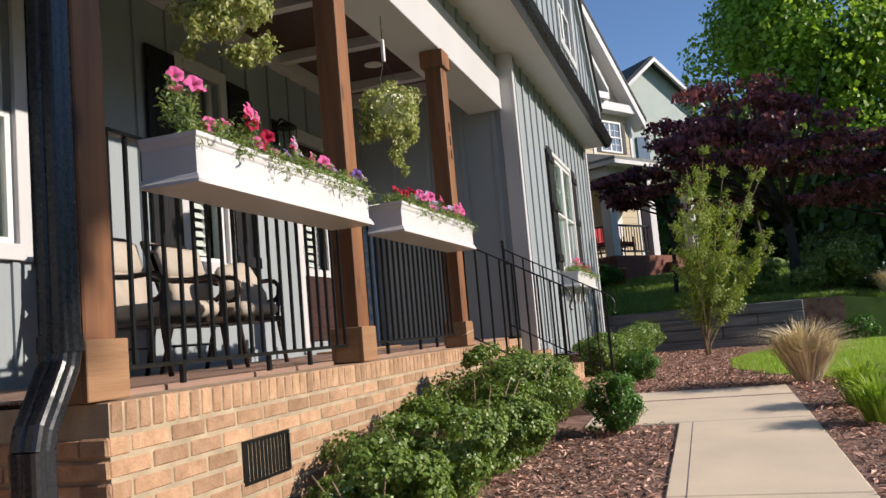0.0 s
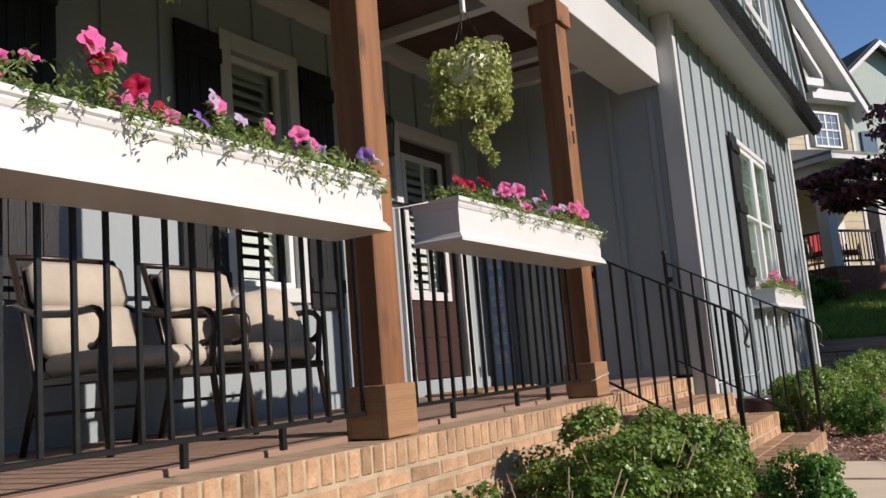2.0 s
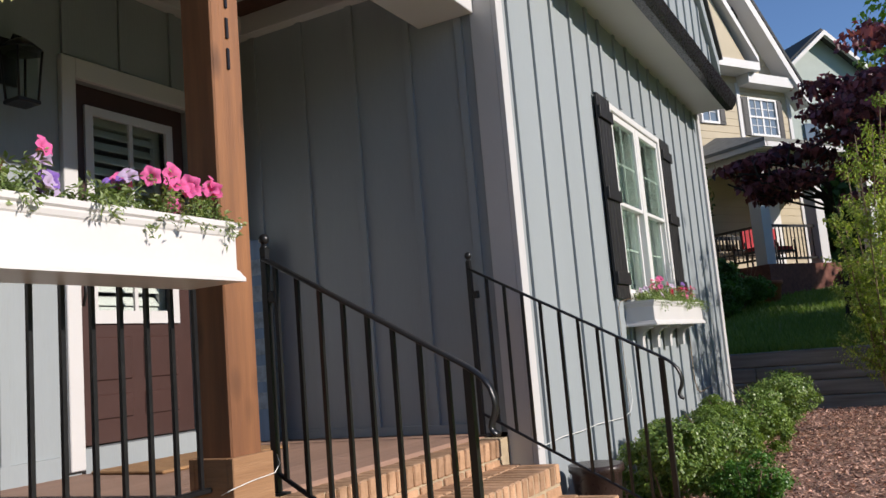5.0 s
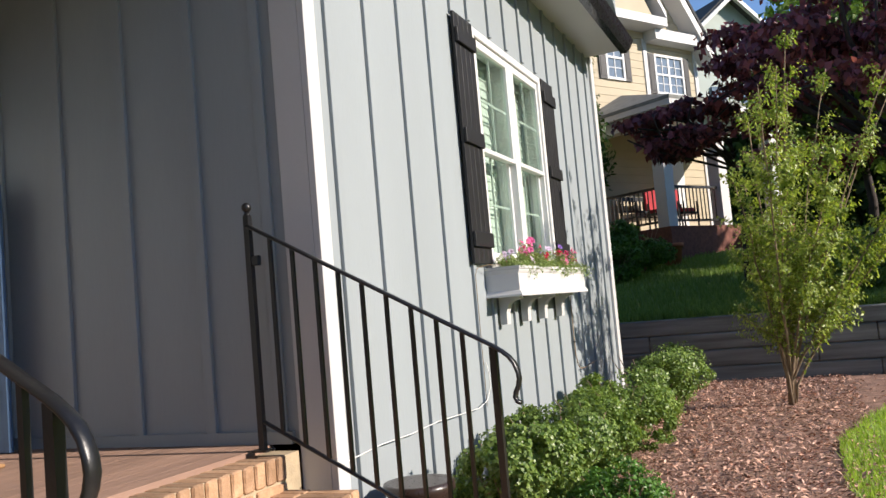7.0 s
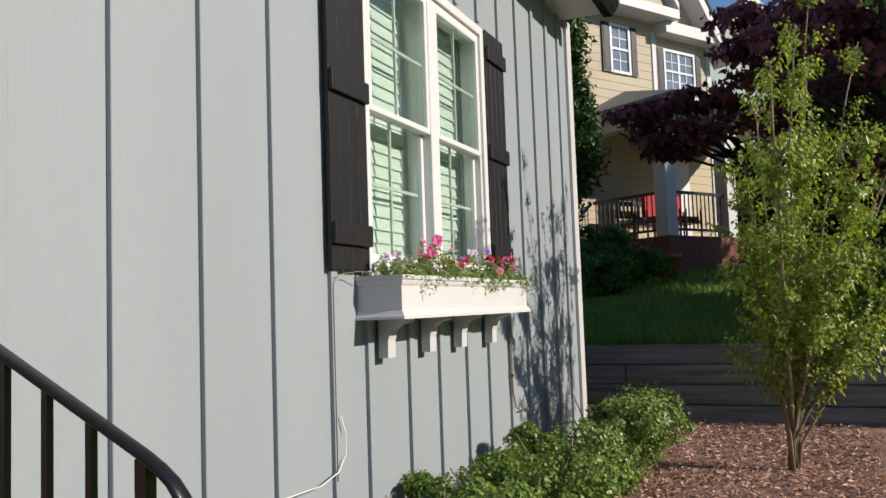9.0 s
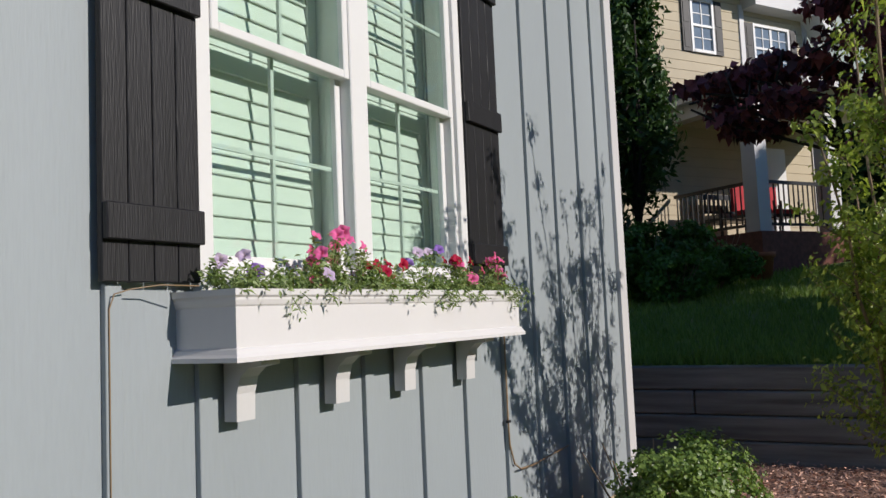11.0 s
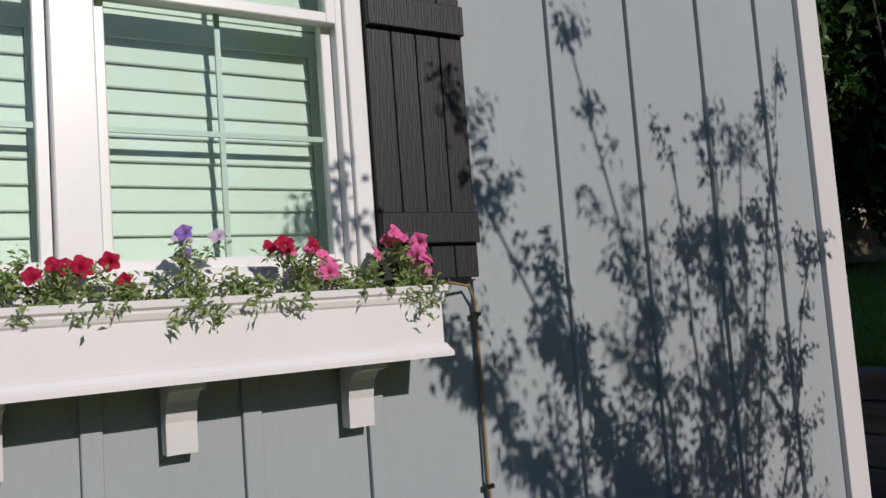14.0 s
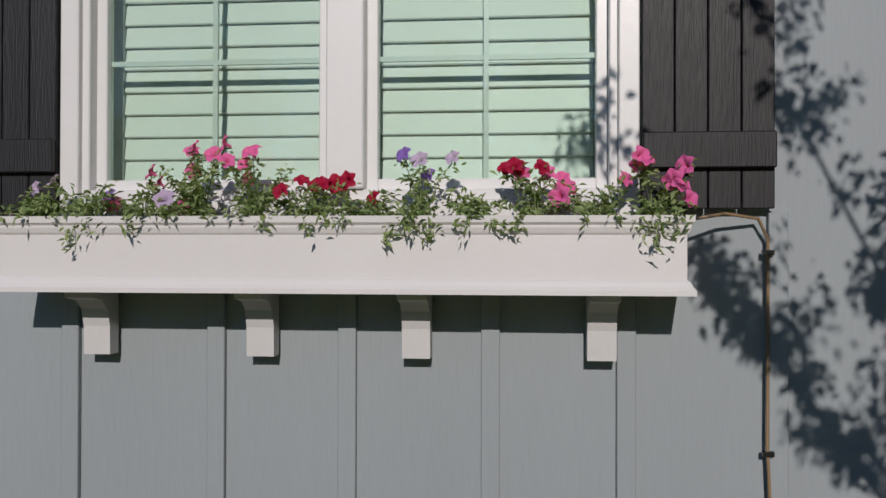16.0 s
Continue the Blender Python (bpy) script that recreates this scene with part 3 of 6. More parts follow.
for k in range(30):
    y = SIDE - 0.3 - k * 0.37
    if y < -3:
        break
    structure(f"frieze_batten_{k + 1}", cubes((-1.82, -1.80, y - 0.024, y + 0.024, 3.36, 3.58)), SIDING, "grey batten", "batten")

# eaves: soffit, fascia, gutter, pent roof
SOF = 3.53
structure("soffit", cubes((-1.88, -1.32, -3.5, 13.72, SOF, SOF + 0.03), (-1.88, WING - 0.005, 13.72, 13.95, SOF, SOF + 0.03)), SIDING_WHITE, "white painted soffit", "soffit")
gutter = thing("gutter", (-1.12, 5.5, SOF), "dark metal gutter along the eave", "gutter")
prof = [(-1.17, SOF + 0.005), (-1.10, SOF + 0.0), (-1.06, SOF + 0.05), (-1.03, SOF + 0.115), (-1.04, SOF + 0.12), (-1.065, SOF + 0.06), (-1.11, SOF + 0.015), (-1.165, SOF + 0.12), (-1.175, SOF + 0.12)]
part("trough", prism(bmesh.new(), [(p[0] - 0.155, p[1] - 0.02) for p in prof], "y", -3.5, 13.76), ALU, gutter)
part("end_cap", prism(bmesh.new(), [(-1.325, SOF - 0.02), (-1.255, SOF - 0.02), (-1.215, SOF + 0.03), (-1.185, SOF + 0.1), (-1.325, SOF + 0.1)], "y", 13.76, 13.77), ALU, gutter)
structure("fascia", cubes((-1.345, -1.331, -3.5, 13.72, SOF + 0.03, SOF + 0.13)), ALU, "dark fascia behind the gutter", "fascia")
structure("pent_roof", prism(bmesh.new(), [(-1.335, SOF + 0.13), (-2.2, SOF + 0.70), (-2.2, SOF + 0.64), (-1.335, SOF + 0.07)], "y", -3.5, 8.3), SHINGLE, "grey shingled eave roof", "roof")
GX = -1.42                           # the front gable above the wing
GABLE = [(8.2, 3.6), (13.86, 3.6), (13.86, 4.2), (11.05, 6.6), (8.2, 4.2)]
bm = bmesh.new()
for ys in (((8.2, 10.4), 0), ((10.4, 11.6), 1), ((11.6, 13.86), 2)):
    (a0, a1), kind_ = ys
    top = lambda y: 4.2 + (y - 8.2) * (2.4 / 2.85) if y < 11.05 else 4.2 + (13.86 - y) * (2.4 / 2.81)
    if kind_ == 1:
        prism(bm, [(a0, 3.6), (a1, 3.6), (a1, 4.35), (a0, 4.35)], "x", GX - 0.12, GX)
        prism(bm, [(a0, 5.55), (a1, 5.55), (a1, top(a1)), (11.05, 6.6), (a0, top(a0))], "x", GX - 0.12, GX)
    else:
        prism(bm, [(a0, 3.6), (a1, 3.6), (a1, top(a1)), (a0, top(a0))], "x", GX - 0.12, GX)
wall_gable = structure("wall_gable", bm, SIDING, "grey board-and-batten gable above the wing", "wall")
for k in range(15):
    y = 8.45 + 0.37 * k
    if y < 13.75:
        z1 = 4.2 + (y - 8.2) * 0.84 if y < 11.05 else 4.2 + (13.86 - y) * 0.85
        for z0, zz in (((3.6, 4.3), (5.6, z1)) if 10.3 < y < 11.7 else ((3.6, z1),)):
            part("batten", cubes((GX, GX + 0.018, y - 0.024, y + 0.024, z0, zz - 0.03)), SIDING, wall_gable)
structure("gable_rake", prism(bmesh.new(), [(13.98, 3.98), (13.98, 4.2), (11.05, 6.72), (8.1, 4.2), (8.1, 3.98), (11.05, 6.5)], "x", GX + 0.001, GX + 0.06), SIDING, "grey painted rake board of the gable", "trim")
structure("gable_rake_edge", prism(bmesh.new(), [(14.02, 4.19), (14.02, 4.26), (11.05, 6.8), (8.06, 4.26), (8.06, 4.19), (11.05, 6.73)], "x", -9.2, GX + 0.1), SHINGLE, "grey shingled gable roof", "roof")
structure("wall_upper_side", cubes((-9, GX - 0.12, 8.2, 8.3, 3.6, 4.2), (-9, GX - 0.12, 13.76, 13.86, 3.6, 4.2), (-9.1, -9, 8.2, 13.86, 3.6, 4.2)), SIDING, "grey siding under the gable roof", "wall")
structure("gable_skirt", prism(bmesh.new(), [(-1.335, SOF + 0.13), (GX, SOF + 0.2), (GX, SOF + 0.14), (-1.335, SOF + 0.07)], "y", 8.3, 13.72), SHINGLE, "narrow shingled skirt above the gutter", "roof")
structure("house_roof", prism(bmesh.new(), [(-2.2, 4.2), (-5.6, 6.2), (-9.2, 4.0), (-9.2, 4.1), (-5.6, 6.32), (-2.2, 4.3)], "y", -3.6, 8.6), SHINGLE, "grey shingled roof over the porch side", "roof")
structure("attic_floor", cubes((-9, -1.76, -3.5, 13.78, 3.6, 3.66)), SIDING_WHITE, "ceiling slab of the ground floor", "ceiling")


# ---- windows ----
def louvre_panel(parent, x, y0, y1, z0, z1, pitch=0.066, rod=False, tilt=-11):
    """A plantation shutter: frame, tilted slats and a tilt rod."""
    sh = part("louvre_panel", cubes((x - 0.014, x + 0.014, y0, y0 + 0.045, z0, z1), (x - 0.014, x + 0.014, y1 - 0.045, y1, z0, z1),
                                    (x - 0.014, x + 0.014, y0 + 0.045, y1 - 0.045, z0, z0 + 0.07), (x - 0.014, x + 0.014, y0 + 0.045, y1 - 0.045, z1 - 0.07, z1)), LOUVRE, parent, "white interior plantation shutter")
    count = round((z1 - z0 - 0.14) / pitch)
    pitch = (z1 - z0 - 0.14) / count
    z = z0 + 0.07 + pitch / 2
    me = None
    while z < z1 - 0.07:
        if me is None:
            bm = bmesh.new()
            box(bm, -0.004, 0.004, y0 + 0.047, y1 - 0.047, -0.039, 0.039, bevel=0.003)
            bmesh.ops.rotate(bm, verts=bm.verts, cent=(0, 0, 0), matrix=Matrix.Rotation(radians(tilt), 3, "Y"))
            me = bpy.data.meshes.new("slat")
            bm.to_mesh(me)
            bm.free()
            me.materials.append(LOUVRE)
        ob = new("slat", me)
        ob.parent = sh
        ob.location = Vector((x, 0, z)) - Vector((0, 0, 0)) - origin(parent)
        z += pitch
    if rod:
        part("tilt_rod", cubes((x + 0.032, x + 0.04, (y0 + y1) / 2 - 0.006, (y0 + y1) / 2 + 0.006, z0 + 0.12, z1 - 0.12)), LOUVRE, sh)
    return sh


def sash(parent, x, y0, y1, z0, z1, rail, cols, rows, pane_mat):
    """One glazed sash with its bars."""
    part("sash", cubes((x - 0.02, x + 0.02, y0, y0 + rail, z0, z1), (x - 0.02, x + 0.02, y1 - rail, y1, z0, z1),
                       (x - 0.02, x + 0.02, y0 + rail, y1 - rail, z0, z0 + rail), (x - 0.02, x + 0.02, y0 + rail, y1 - rail, z1 - rail, z1), bevel=0.003), VINYL, parent)
    g = part("pane", cubes((x - 0.004, x - 0.001, y0 + rail, y1 - rail, z0 + rail, z1 - rail)), pane_mat, parent, "greenish low-e glass pane" if pane_mat is GLASS_GREEN else "glass pane")
    g.visible_shadow = False
    for c in range(1, cols):
        y = y0 + rail + (y1 - y0 - 2 * rail) * c / cols
        part("glazing_bar", cubes((x - 0.017, x - 0.005, y - 0.007, y + 0.007, z0 + rail, z1 - rail)), VINYL, parent)
    for r in range(1, rows):
        z = z0 + rail + (z1 - z0 - 2 * rail) * r / rows
        part("glazing_bar", cubes((x - 0.0165, x - 0.0055, y0 + rail, y1 - rail, z - 0.007, z + 0.007)), VINYL, parent)


wing_window = thing("window_1", (WING, 10.985, WIN[2]), "white double window with green-tinted glass and shutters within", "window", kind="structure")
TR = 0.052
part("casing", cubes((WING, WING + 0.03, WIN[0] - TR, WIN[0], WIN[2] - 0.06, WIN[3] + TR), (WING, WING + 0.03, WIN[1], WIN[1] + TR, WIN[2] - 0.06, WIN[3] + TR),
                     (WING, WING + 0.03, WIN[0], WIN[1], WIN[3], WIN[3] + TR), (WING, WING + 0.03, WIN[0], WIN[1], WIN[2] - 0.06, WIN[2]), bevel=0.003), VINYL, wing_window)
part("window_frame", cubes((WING - 0.1, WING + 0.012, WIN[0], WIN[0] + 0.022, WIN[2], WIN[3]), (WING - 0.1, WING + 0.012, WIN[1] - 0.022, WIN[1], WIN[2], WIN[3]),
                           (WING - 0.1, WING + 0.012, WIN[0] + 0.022, WIN[1] - 0.022, WIN[2], WIN[2] + 0.03), (WING - 0.1, WING + 0.012, WIN[0] + 0.022, WIN[1] - 0.022, WIN[3] - 0.03, WIN[3]), bevel=0.003), VINYL, wing_window)
part("mullion", cubes((WING - 0.1, WING + 0.024, 10.945, 11.045, WIN[2] + 0.03, WIN[3] - 0.03), bevel=0.004), VINYL, wing_window)
MEET = 2.08
for y0, y1 in ((WIN[0] + 0.022, 10.945), (11.045, WIN[1] - 0.022)):
    sash(wing_window, WING - 0.045, y0, y1, WIN[2] + 0.03, MEET + 0.02, 0.03, 2, 2, GLASS_GREEN)
    sash(wing_window, WING - 0.002, y0, y1, MEET - 0.02, WIN[3] - 0.03, 0.03, 2, 2, GLASS_GREEN)
    p0, p1 = (WIN[0], 10.955) if y0 < 10.9 else (11.015, WIN[1])
    louvre_panel(wing_window, WING - 0.145, p0, p1, WIN[2], MEET)
    louvre_panel(wing_window, WING - 0.145, p0, p1, MEET + 0.005, WIN[3])
part("inner_post", cubes((WING - 0.22, WING - 0.101, 10.957, 11.013, WIN[2], WIN[3])), LOUVRE, wing_window)
structure("window_reveal", cubes((WING - 0.3, WING - 0.12, WIN[0] - 0.03, WIN[0] - 0.001, WIN[2] - 0.02, WIN[3] + 0.02), (WING - 0.3, WING - 0.12, WIN[1] + 0.001, WIN[1] + 0.03, WIN[2] - 0.02, WIN[3] + 0.02),
                                 (WING - 0.3, WING - 0.12, WIN[0], WIN[1], WIN[2] - 0.03, WIN[2] - 0.001), (WING - 0.3, WING - 0.12, WIN[0], WIN[1], WIN[3] + 0.001, WIN[3] + 0.03)), LOUVRE, "white window reveal inside the wall", "trim")


def board_shutter(y0, y1, z0, z1, face, label, battens=3):
    s = thing("window_shutter", (face, (y0 + y1) / 2, z0), label, "shutter", "exterior board shutters")
    n = 4
    w = (y1 - y0) / n
    for k in range(n):
        part("board", cubes((face + 0.002, face + 0.022, y0 + k * w + 0.0015, y0 + (k + 1) * w - 0.0015, z0, z1), bevel=0.002), SHUTTER, s)
    for k in range(battens):
        z = z0 + (0.10 if k == 0 else (z1 - z0) / 2 - 0.04 if k == 1 else z1 - z0 - 0.19)
        part("cross_batten", cubes((face + 0.0225, face + 0.042, y0 + 0.001, y1 - 0.001, z + 0.0, z + 0.09), bevel=0.003), SHUTTER, s)
    return s


board_shutter(9.905, 10.215, 1.335, 2.86, WING + 0.019, "dark charcoal board-and-batten shutter beside the wing window")
board_shutter(11.755, 12.08, 1.335, 2.86, WING + 0.019, "dark charcoal board-and-batten shutter dappled by leaf shade")


def porch_window(name, w, label):
    pw = thing(name, (BACK, (w[0] + w[1]) / 2, w[2]), label, "window", kind="structure")
    part("casing", cubes((BACK, BACK + 0.03, w[0] - 0.09, w[0], w[2] - 0.09, w[3] + 0.1), (BACK, BACK + 0.03, w[1], w[1] + 0.09, w[2] - 0.09, w[3] + 0.1),
                         (BACK, BACK + 0.03, w[0], w[1], w[3], w[3] + 0.1), (BACK, BACK + 0.04, w[0], w[1], w[2] - 0.09, w[2]), bevel=0.003), SIDING_WHITE, pw)
    mid = (w[2] + w[3]) / 2
    sash(pw, BACK - 0.03, w[0], w[1], w[2], mid + 0.02, 0.04, 1, 1, GLASS)
    sash(pw, BACK - 0.075, w[0], w[1], mid - 0.02, w[3], 0.04, 1, 1, GLASS)
    louvre_panel(pw, BACK - 0.17, w[0], w[1], w[2], mid, 0.075, tilt=-42)
    louvre_panel(pw, BACK - 0.17, w[0], w[1], mid + 0.01, w[3], 0.075, tilt=-42)


porch_window("window_2", WIN_A, "white-framed porch window with plantation shutters inside")
porch_window("window_3", WIN_B, "white-framed porch window with plantation shutters inside")
for w in (WIN_A, WIN_B):
    board_shutter(w[0] - 0.43, w[0] - 0.1, w[2] - 0.12, w[3] + 0.05, BACK + 0.019, "black board shutter beside the porch window")
    board_shutter(w[1] + 0.1, w[1] + 0.43, w[2] - 0.12, w[3] + 0.05, BACK + 0.019, "black board shutter beside the porch window")
up = thing("window_4", (GX, 11.0, 4.35), "white gable window above the wing", "window", kind="structure")
part("casing", cubes((GX, GX + 0.03, 10.3, 10.4, 4.25, 5.65), (GX, GX + 0.03, 11.6, 11.7, 4.25, 5.65), (GX, GX + 0.03, 10.4, 11.6, 5.55, 5.65), (GX, GX + 0.03, 10.4, 11.6, 4.25, 4.35)), SIDING_WHITE, up)
for y0, y1 in ((10.4, 11.0), (11.0, 11.6)):
    sash(up, GX - 0.04, y0, y1, 4.35, 4.97, 0.05, 2, 2, GLASS)
    sash(up, GX - 0.08, y0, y1, 4.93, 5.55, 0.05, 2, 2, GLASS)

# ---- front door ----
door = thing("door_1", (BACK, 7.33, DECK), "dark brown panelled front door with a glazed top", "door", kind="structure")
part("casing", cubes((BACK, BACK + 0.035, DOOR[0] - 0.085, DOOR[0], DECK + 0.02, DOOR[3] + 0.11), (BACK, BACK + 0.035, DOOR[1], DOOR[1] + 0.1, DECK + 0.02, DOOR[3] + 0.11),
                     (BACK, BACK + 0.035, DOOR[0], DOOR[1], DOOR[3], DOOR[3] + 0.11), bevel=0.004), SIDING_WHITE, door)
part("threshold", cubes((BACK - 0.1, BACK + 0.03, DOOR[0], DOOR[1], DECK, DOOR[2])), SIDING, door, "grey painted threshold board")
dz, dt = DOOR[2] + 0.01, DOOR[3]
leaf = part("leaf", wall_panel(bmesh.new(), (DOOR[0] + 0.01, dz), (DOOR[1] - 0.01, dt), (BACK - 0.09, BACK - 0.045), "y", [(DOOR[0] + 0.13, DOOR[1] - 0.13, 1.38, dt - 0.14)]), DOORPAINT, door)
dm = (DOOR[0] + DOOR[1]) / 2
part("light_frame", wall_panel(bmesh.new(), (DOOR[0] + 0.10, 1.35), (DOOR[1] - 0.10, dt - 0.11), (BACK - 0.05, BACK - 0.03), "y", [(DOOR[0] + 0.15, DOOR[1] - 0.15, 1.42, dt - 0.16)]), SIDING_WHITE, leaf, "white glazing frame")
part("glazing_bar", cubes((BACK - 0.05, BACK - 0.034, dm - 0.012, dm + 0.012, 1.42, dt - 0.16)), SIDING_WHITE, leaf)
pn = part("pane", cubes((BACK - 0.065, BACK - 0.06, DOOR[0] + 0.13, DOOR[1] - 0.13, 1.38, dt - 0.14)), GLASS, leaf)
pn.visible_shadow = False
for y0, y1 in ((DOOR[0] + 0.12, dm - 0.04), (dm + 0.04, DOOR[1] - 0.12)):
    for z0, z1 in ((dz + 0.12, 0.98), (1.05, 1.28)):
        part("panel", cubes((BACK - 0.05, BACK - 0.036, y0, y1, z0, z1), bevel=0.007), DOORPAINT, leaf)
part("handle", tube(bmesh.new(), [(BACK - 0.045, DOOR[0] + 0.05, 1.62), (BACK, DOOR[0] + 0.05, 1.62), (BACK, DOOR[0] + 0.05, 1.5), (BACK - 0.02, DOOR[0] + 0.05, 1.44)], 0.009), IRON, leaf, "black door handle")
louvre_panel(door, BACK - 0.16, DOOR[0] + 0.1, DOOR[1] - 0.1, 1.38, dt - 0.1, 0.075, tilt=-42)
mat_ob = whole("door_mat", cubes((BACK + 0.1, BACK + 0.6, 6.9, 7.8, DECK + 0.001, DECK + 0.018), bevel=0.006), COIR, (BACK + 0.35, 7.35, DECK), "tan coir door mat on the porch boards", "door mat")
sign = thing("leaning_board", (-3.3, 8.15, DECK), "blue painted tall narrow board leaning in the porch corner", "board")
bm = cubes((-3.50, -3.30, 8.1, 8.125, DECK + 0.004, 1.85), bevel=0.003)
part("board", bm, BLUEWOOD, sign)
for k in range(6):
    part("plain_bar", cubes((-3.455, -3.345, 8.094, 8.0995, 0.80 + 0.165 * k, 0.90 + 0.165 * k), bevel=0.002), PALE_PAINT, sign, "faded pale bar")

# wall lantern and ceiling light
lantern = thing("wall_lantern", (BACK + 0.02, 6.55, 2.45), "black metal wall lantern with glass sides beside the door", "lantern")
part("back_plate", cubes((BACK + 0.019, BACK + 0.035, 6.5, 6.6, 2.5, 2.74), bevel=0.004), IRON, lantern)
part("arm", tube(bmesh.new(), [(BACK + 0.03, 6.55, 2.68), (BACK + 0.09, 6.55, 2.74), (BACK + 0.14, 6.55, 2.71)], 0.009), IRON, lantern)
part("cap", lathe(bmesh.new(), [(0.1, 2.64), (0.095, 2.655), (0.05, 2.69), (0.015, 2.71)], BACK + 0.14, 6.55, 8), IRON, lantern)
for dx, dy in ((-1, -1), (-1, 1), (1, -1), (1, 1)):
    part("corner_bar", tube(bmesh.new(), [(BACK + 0.14 + 0.065 * dx, 6.55 + 0.065 * dy, 2.64), (BACK + 0.14 + 0.05 * dx, 6.55 + 0.05 * dy, 2.4)], 0.006, 6), IRON, lantern)
part("base", cubes((BACK + 0.08, BACK + 0.2, 6.49, 6.61, 2.38, 2.4), bevel=0.004), IRON, lantern)
part("glass", cubes((BACK + 0.09, BACK + 0.19, 6.5, 6.6, 2.405, 2.635)), GLASS, lantern)
clight = thing("ceiling_light", (-2.83, 7.34, CEIL), "round white flush ceiling light", "ceiling light")
part("rim", lathe(bmesh.new(), [(0.085, CEIL), (0.09, CEIL - 0.008), (0.075, CEIL - 0.012)], -2.83, 7.34, 24), PORCELAIN, clight)
part("lens", lathe(bmesh.new(), [(0.072, CEIL - 0.011), (0.06, CEIL - 0.018), (0.02, CEIL - 0.022)], -2.83, 7.34, 24), PORCELAIN, clight)

# ---- posts ----
POST_Y = (2.13, 4.20, 6.20)
PX = -1.865
for k, y in enumerate(POST_Y):
    post = thing("porch_post", (PX, y, 0.59), "stained cedar porch post with block base" + (" with three dark bars" if k == 2 else ""), "post", "cedar porch posts")
    part("shaft", cubes((PX - 0.07, PX + 0.07, y - 0.07, y + 0.07, 0.582, 2.94), bevel=0.006), CEDAR, post)
    for nm, z0, z1 in (("base_block", 0.584, 0.772), ("cap_block", 2.80, 2.938)):
        part(nm, cubes((PX - 0.095, PX - 0.0705, y - 0.095, y + 0.095, z0, z1), (PX + 0.0705, PX + 0.095, y - 0.095, y + 0.095, z0, z1),
                       (PX - 0.0705, PX + 0.0705, y - 0.095, y - 0.0705, z0, z1), (PX - 0.0705, PX + 0.0705, y + 0.0705, y + 0.095, z0, z1), bevel=0.003), BLOCKWOOD if nm == "base_block" else CEDAR, post)
    if k == 2:
        for z in (2.32, 2.21, 2.10):
            part("plain_bar", cubes((PX + 0.0705, PX + 0.078, y - 0.004, y + 0.008, z - 0.04, z + 0.035), bevel=0.002), IRON, post, "small dark bar")


# ---- railings ----
def railing(y0, y1, x, label, balusters_from):
    r = thing("porch_railing", (x, (y0 + y1) / 2, DECK), label, "railing", "black porch railings")
    part("top_rail", cubes((x - 0.02, x + 0.02, y0, y1, 1.475, 1.49), bevel=0.003), IRON, r)
    part("bottom_rail", cubes((x - 0.014, x + 0.014, y0, y1, 0.668, 0.684), bevel=0.003), IRON, r)
    me = None
    y = balusters_from
    while y < y1 - 0.02:
        if me is None:
            bm = cubes((-0.0065, 0.0065, -0.0065, 0.0065, 0.684, 1.475))
            me = bpy.data.meshes.new("baluster")
            bm.to_mesh(me)
            bm.free()
            me.transform(Matrix.Translation((0, 0, -DECK)))
            me.materials.append(IRON)
        b = new("baluster", me)
        b.parent = r
        b.location = (0, y - (y0 + y1) / 2, 0)
        y += 0.0955
    for y in (y0 + 0.45, (y0 + y1) / 2 + 0.12, y1 - 0.45):
        part("foot", cubes((x - 0.009, x + 0.009, y - 0.009, y + 0.009, DECK, 0.668)), IRON, r)
    return r


railing(POST_Y[0] + 0.07, POST_Y[1] - 0.07, PX - 0.01, "black iron railing between the porch posts behind a planter", POST_Y[0] + 0.16)
railing(POST_Y[1] + 0.07, POST_Y[2] - 0.07, PX - 0.01, "black iron railing between the porch posts behind a planter", POST_Y[1] + 0.155)
railing(-1.5, 1.9, -2.45, "black iron railing of the recessed porch end", -1.42)


def flat_bar(pts, w, t):
    """A flat iron bar bent along a line of points, its width across the line."""
    bm = bmesh.new()
    rings = []
    for i, p in enumerate(pts):
        dv = (Vector(pts[min(i + 1, len(pts) - 1)]) - Vector(pts[max(i - 1, 0)])).normalized()
        side = Vector((dv.y, -dv.x, 0)) if abs(dv.z) < 0.999 and dv.xy.length > 0.3 else Vector((0, -1, 0))
        side = Vector((0, -1, 0)) if abs(side.y) < 0.5 else side.normalized()
        up = side.cross(dv).normalized()
        rings.append([bm.verts.new(Vector(p) + side * (a * w / 2) + up * (b * t / 2)) for a, b in ((-1, -0.6), (-0.75, -1), (0.75, -1), (1, -0.6), (1, 0.3), (0.6, 1), (-0.6, 1), (-1, 0.3))])
    for r0, r1 in zip(rings, rings[1:]):
        for q in range(8):
            bm.faces.new((r0[q], r0[(q + 1) % 8], r1[(q + 1) % 8], r1[q]))
    bm.faces.new(rings[0][::-1])
    bm.faces.new(rings[-1])
    bmesh.ops.recalc_face_normals(bm, faces=bm.faces)
    return bm


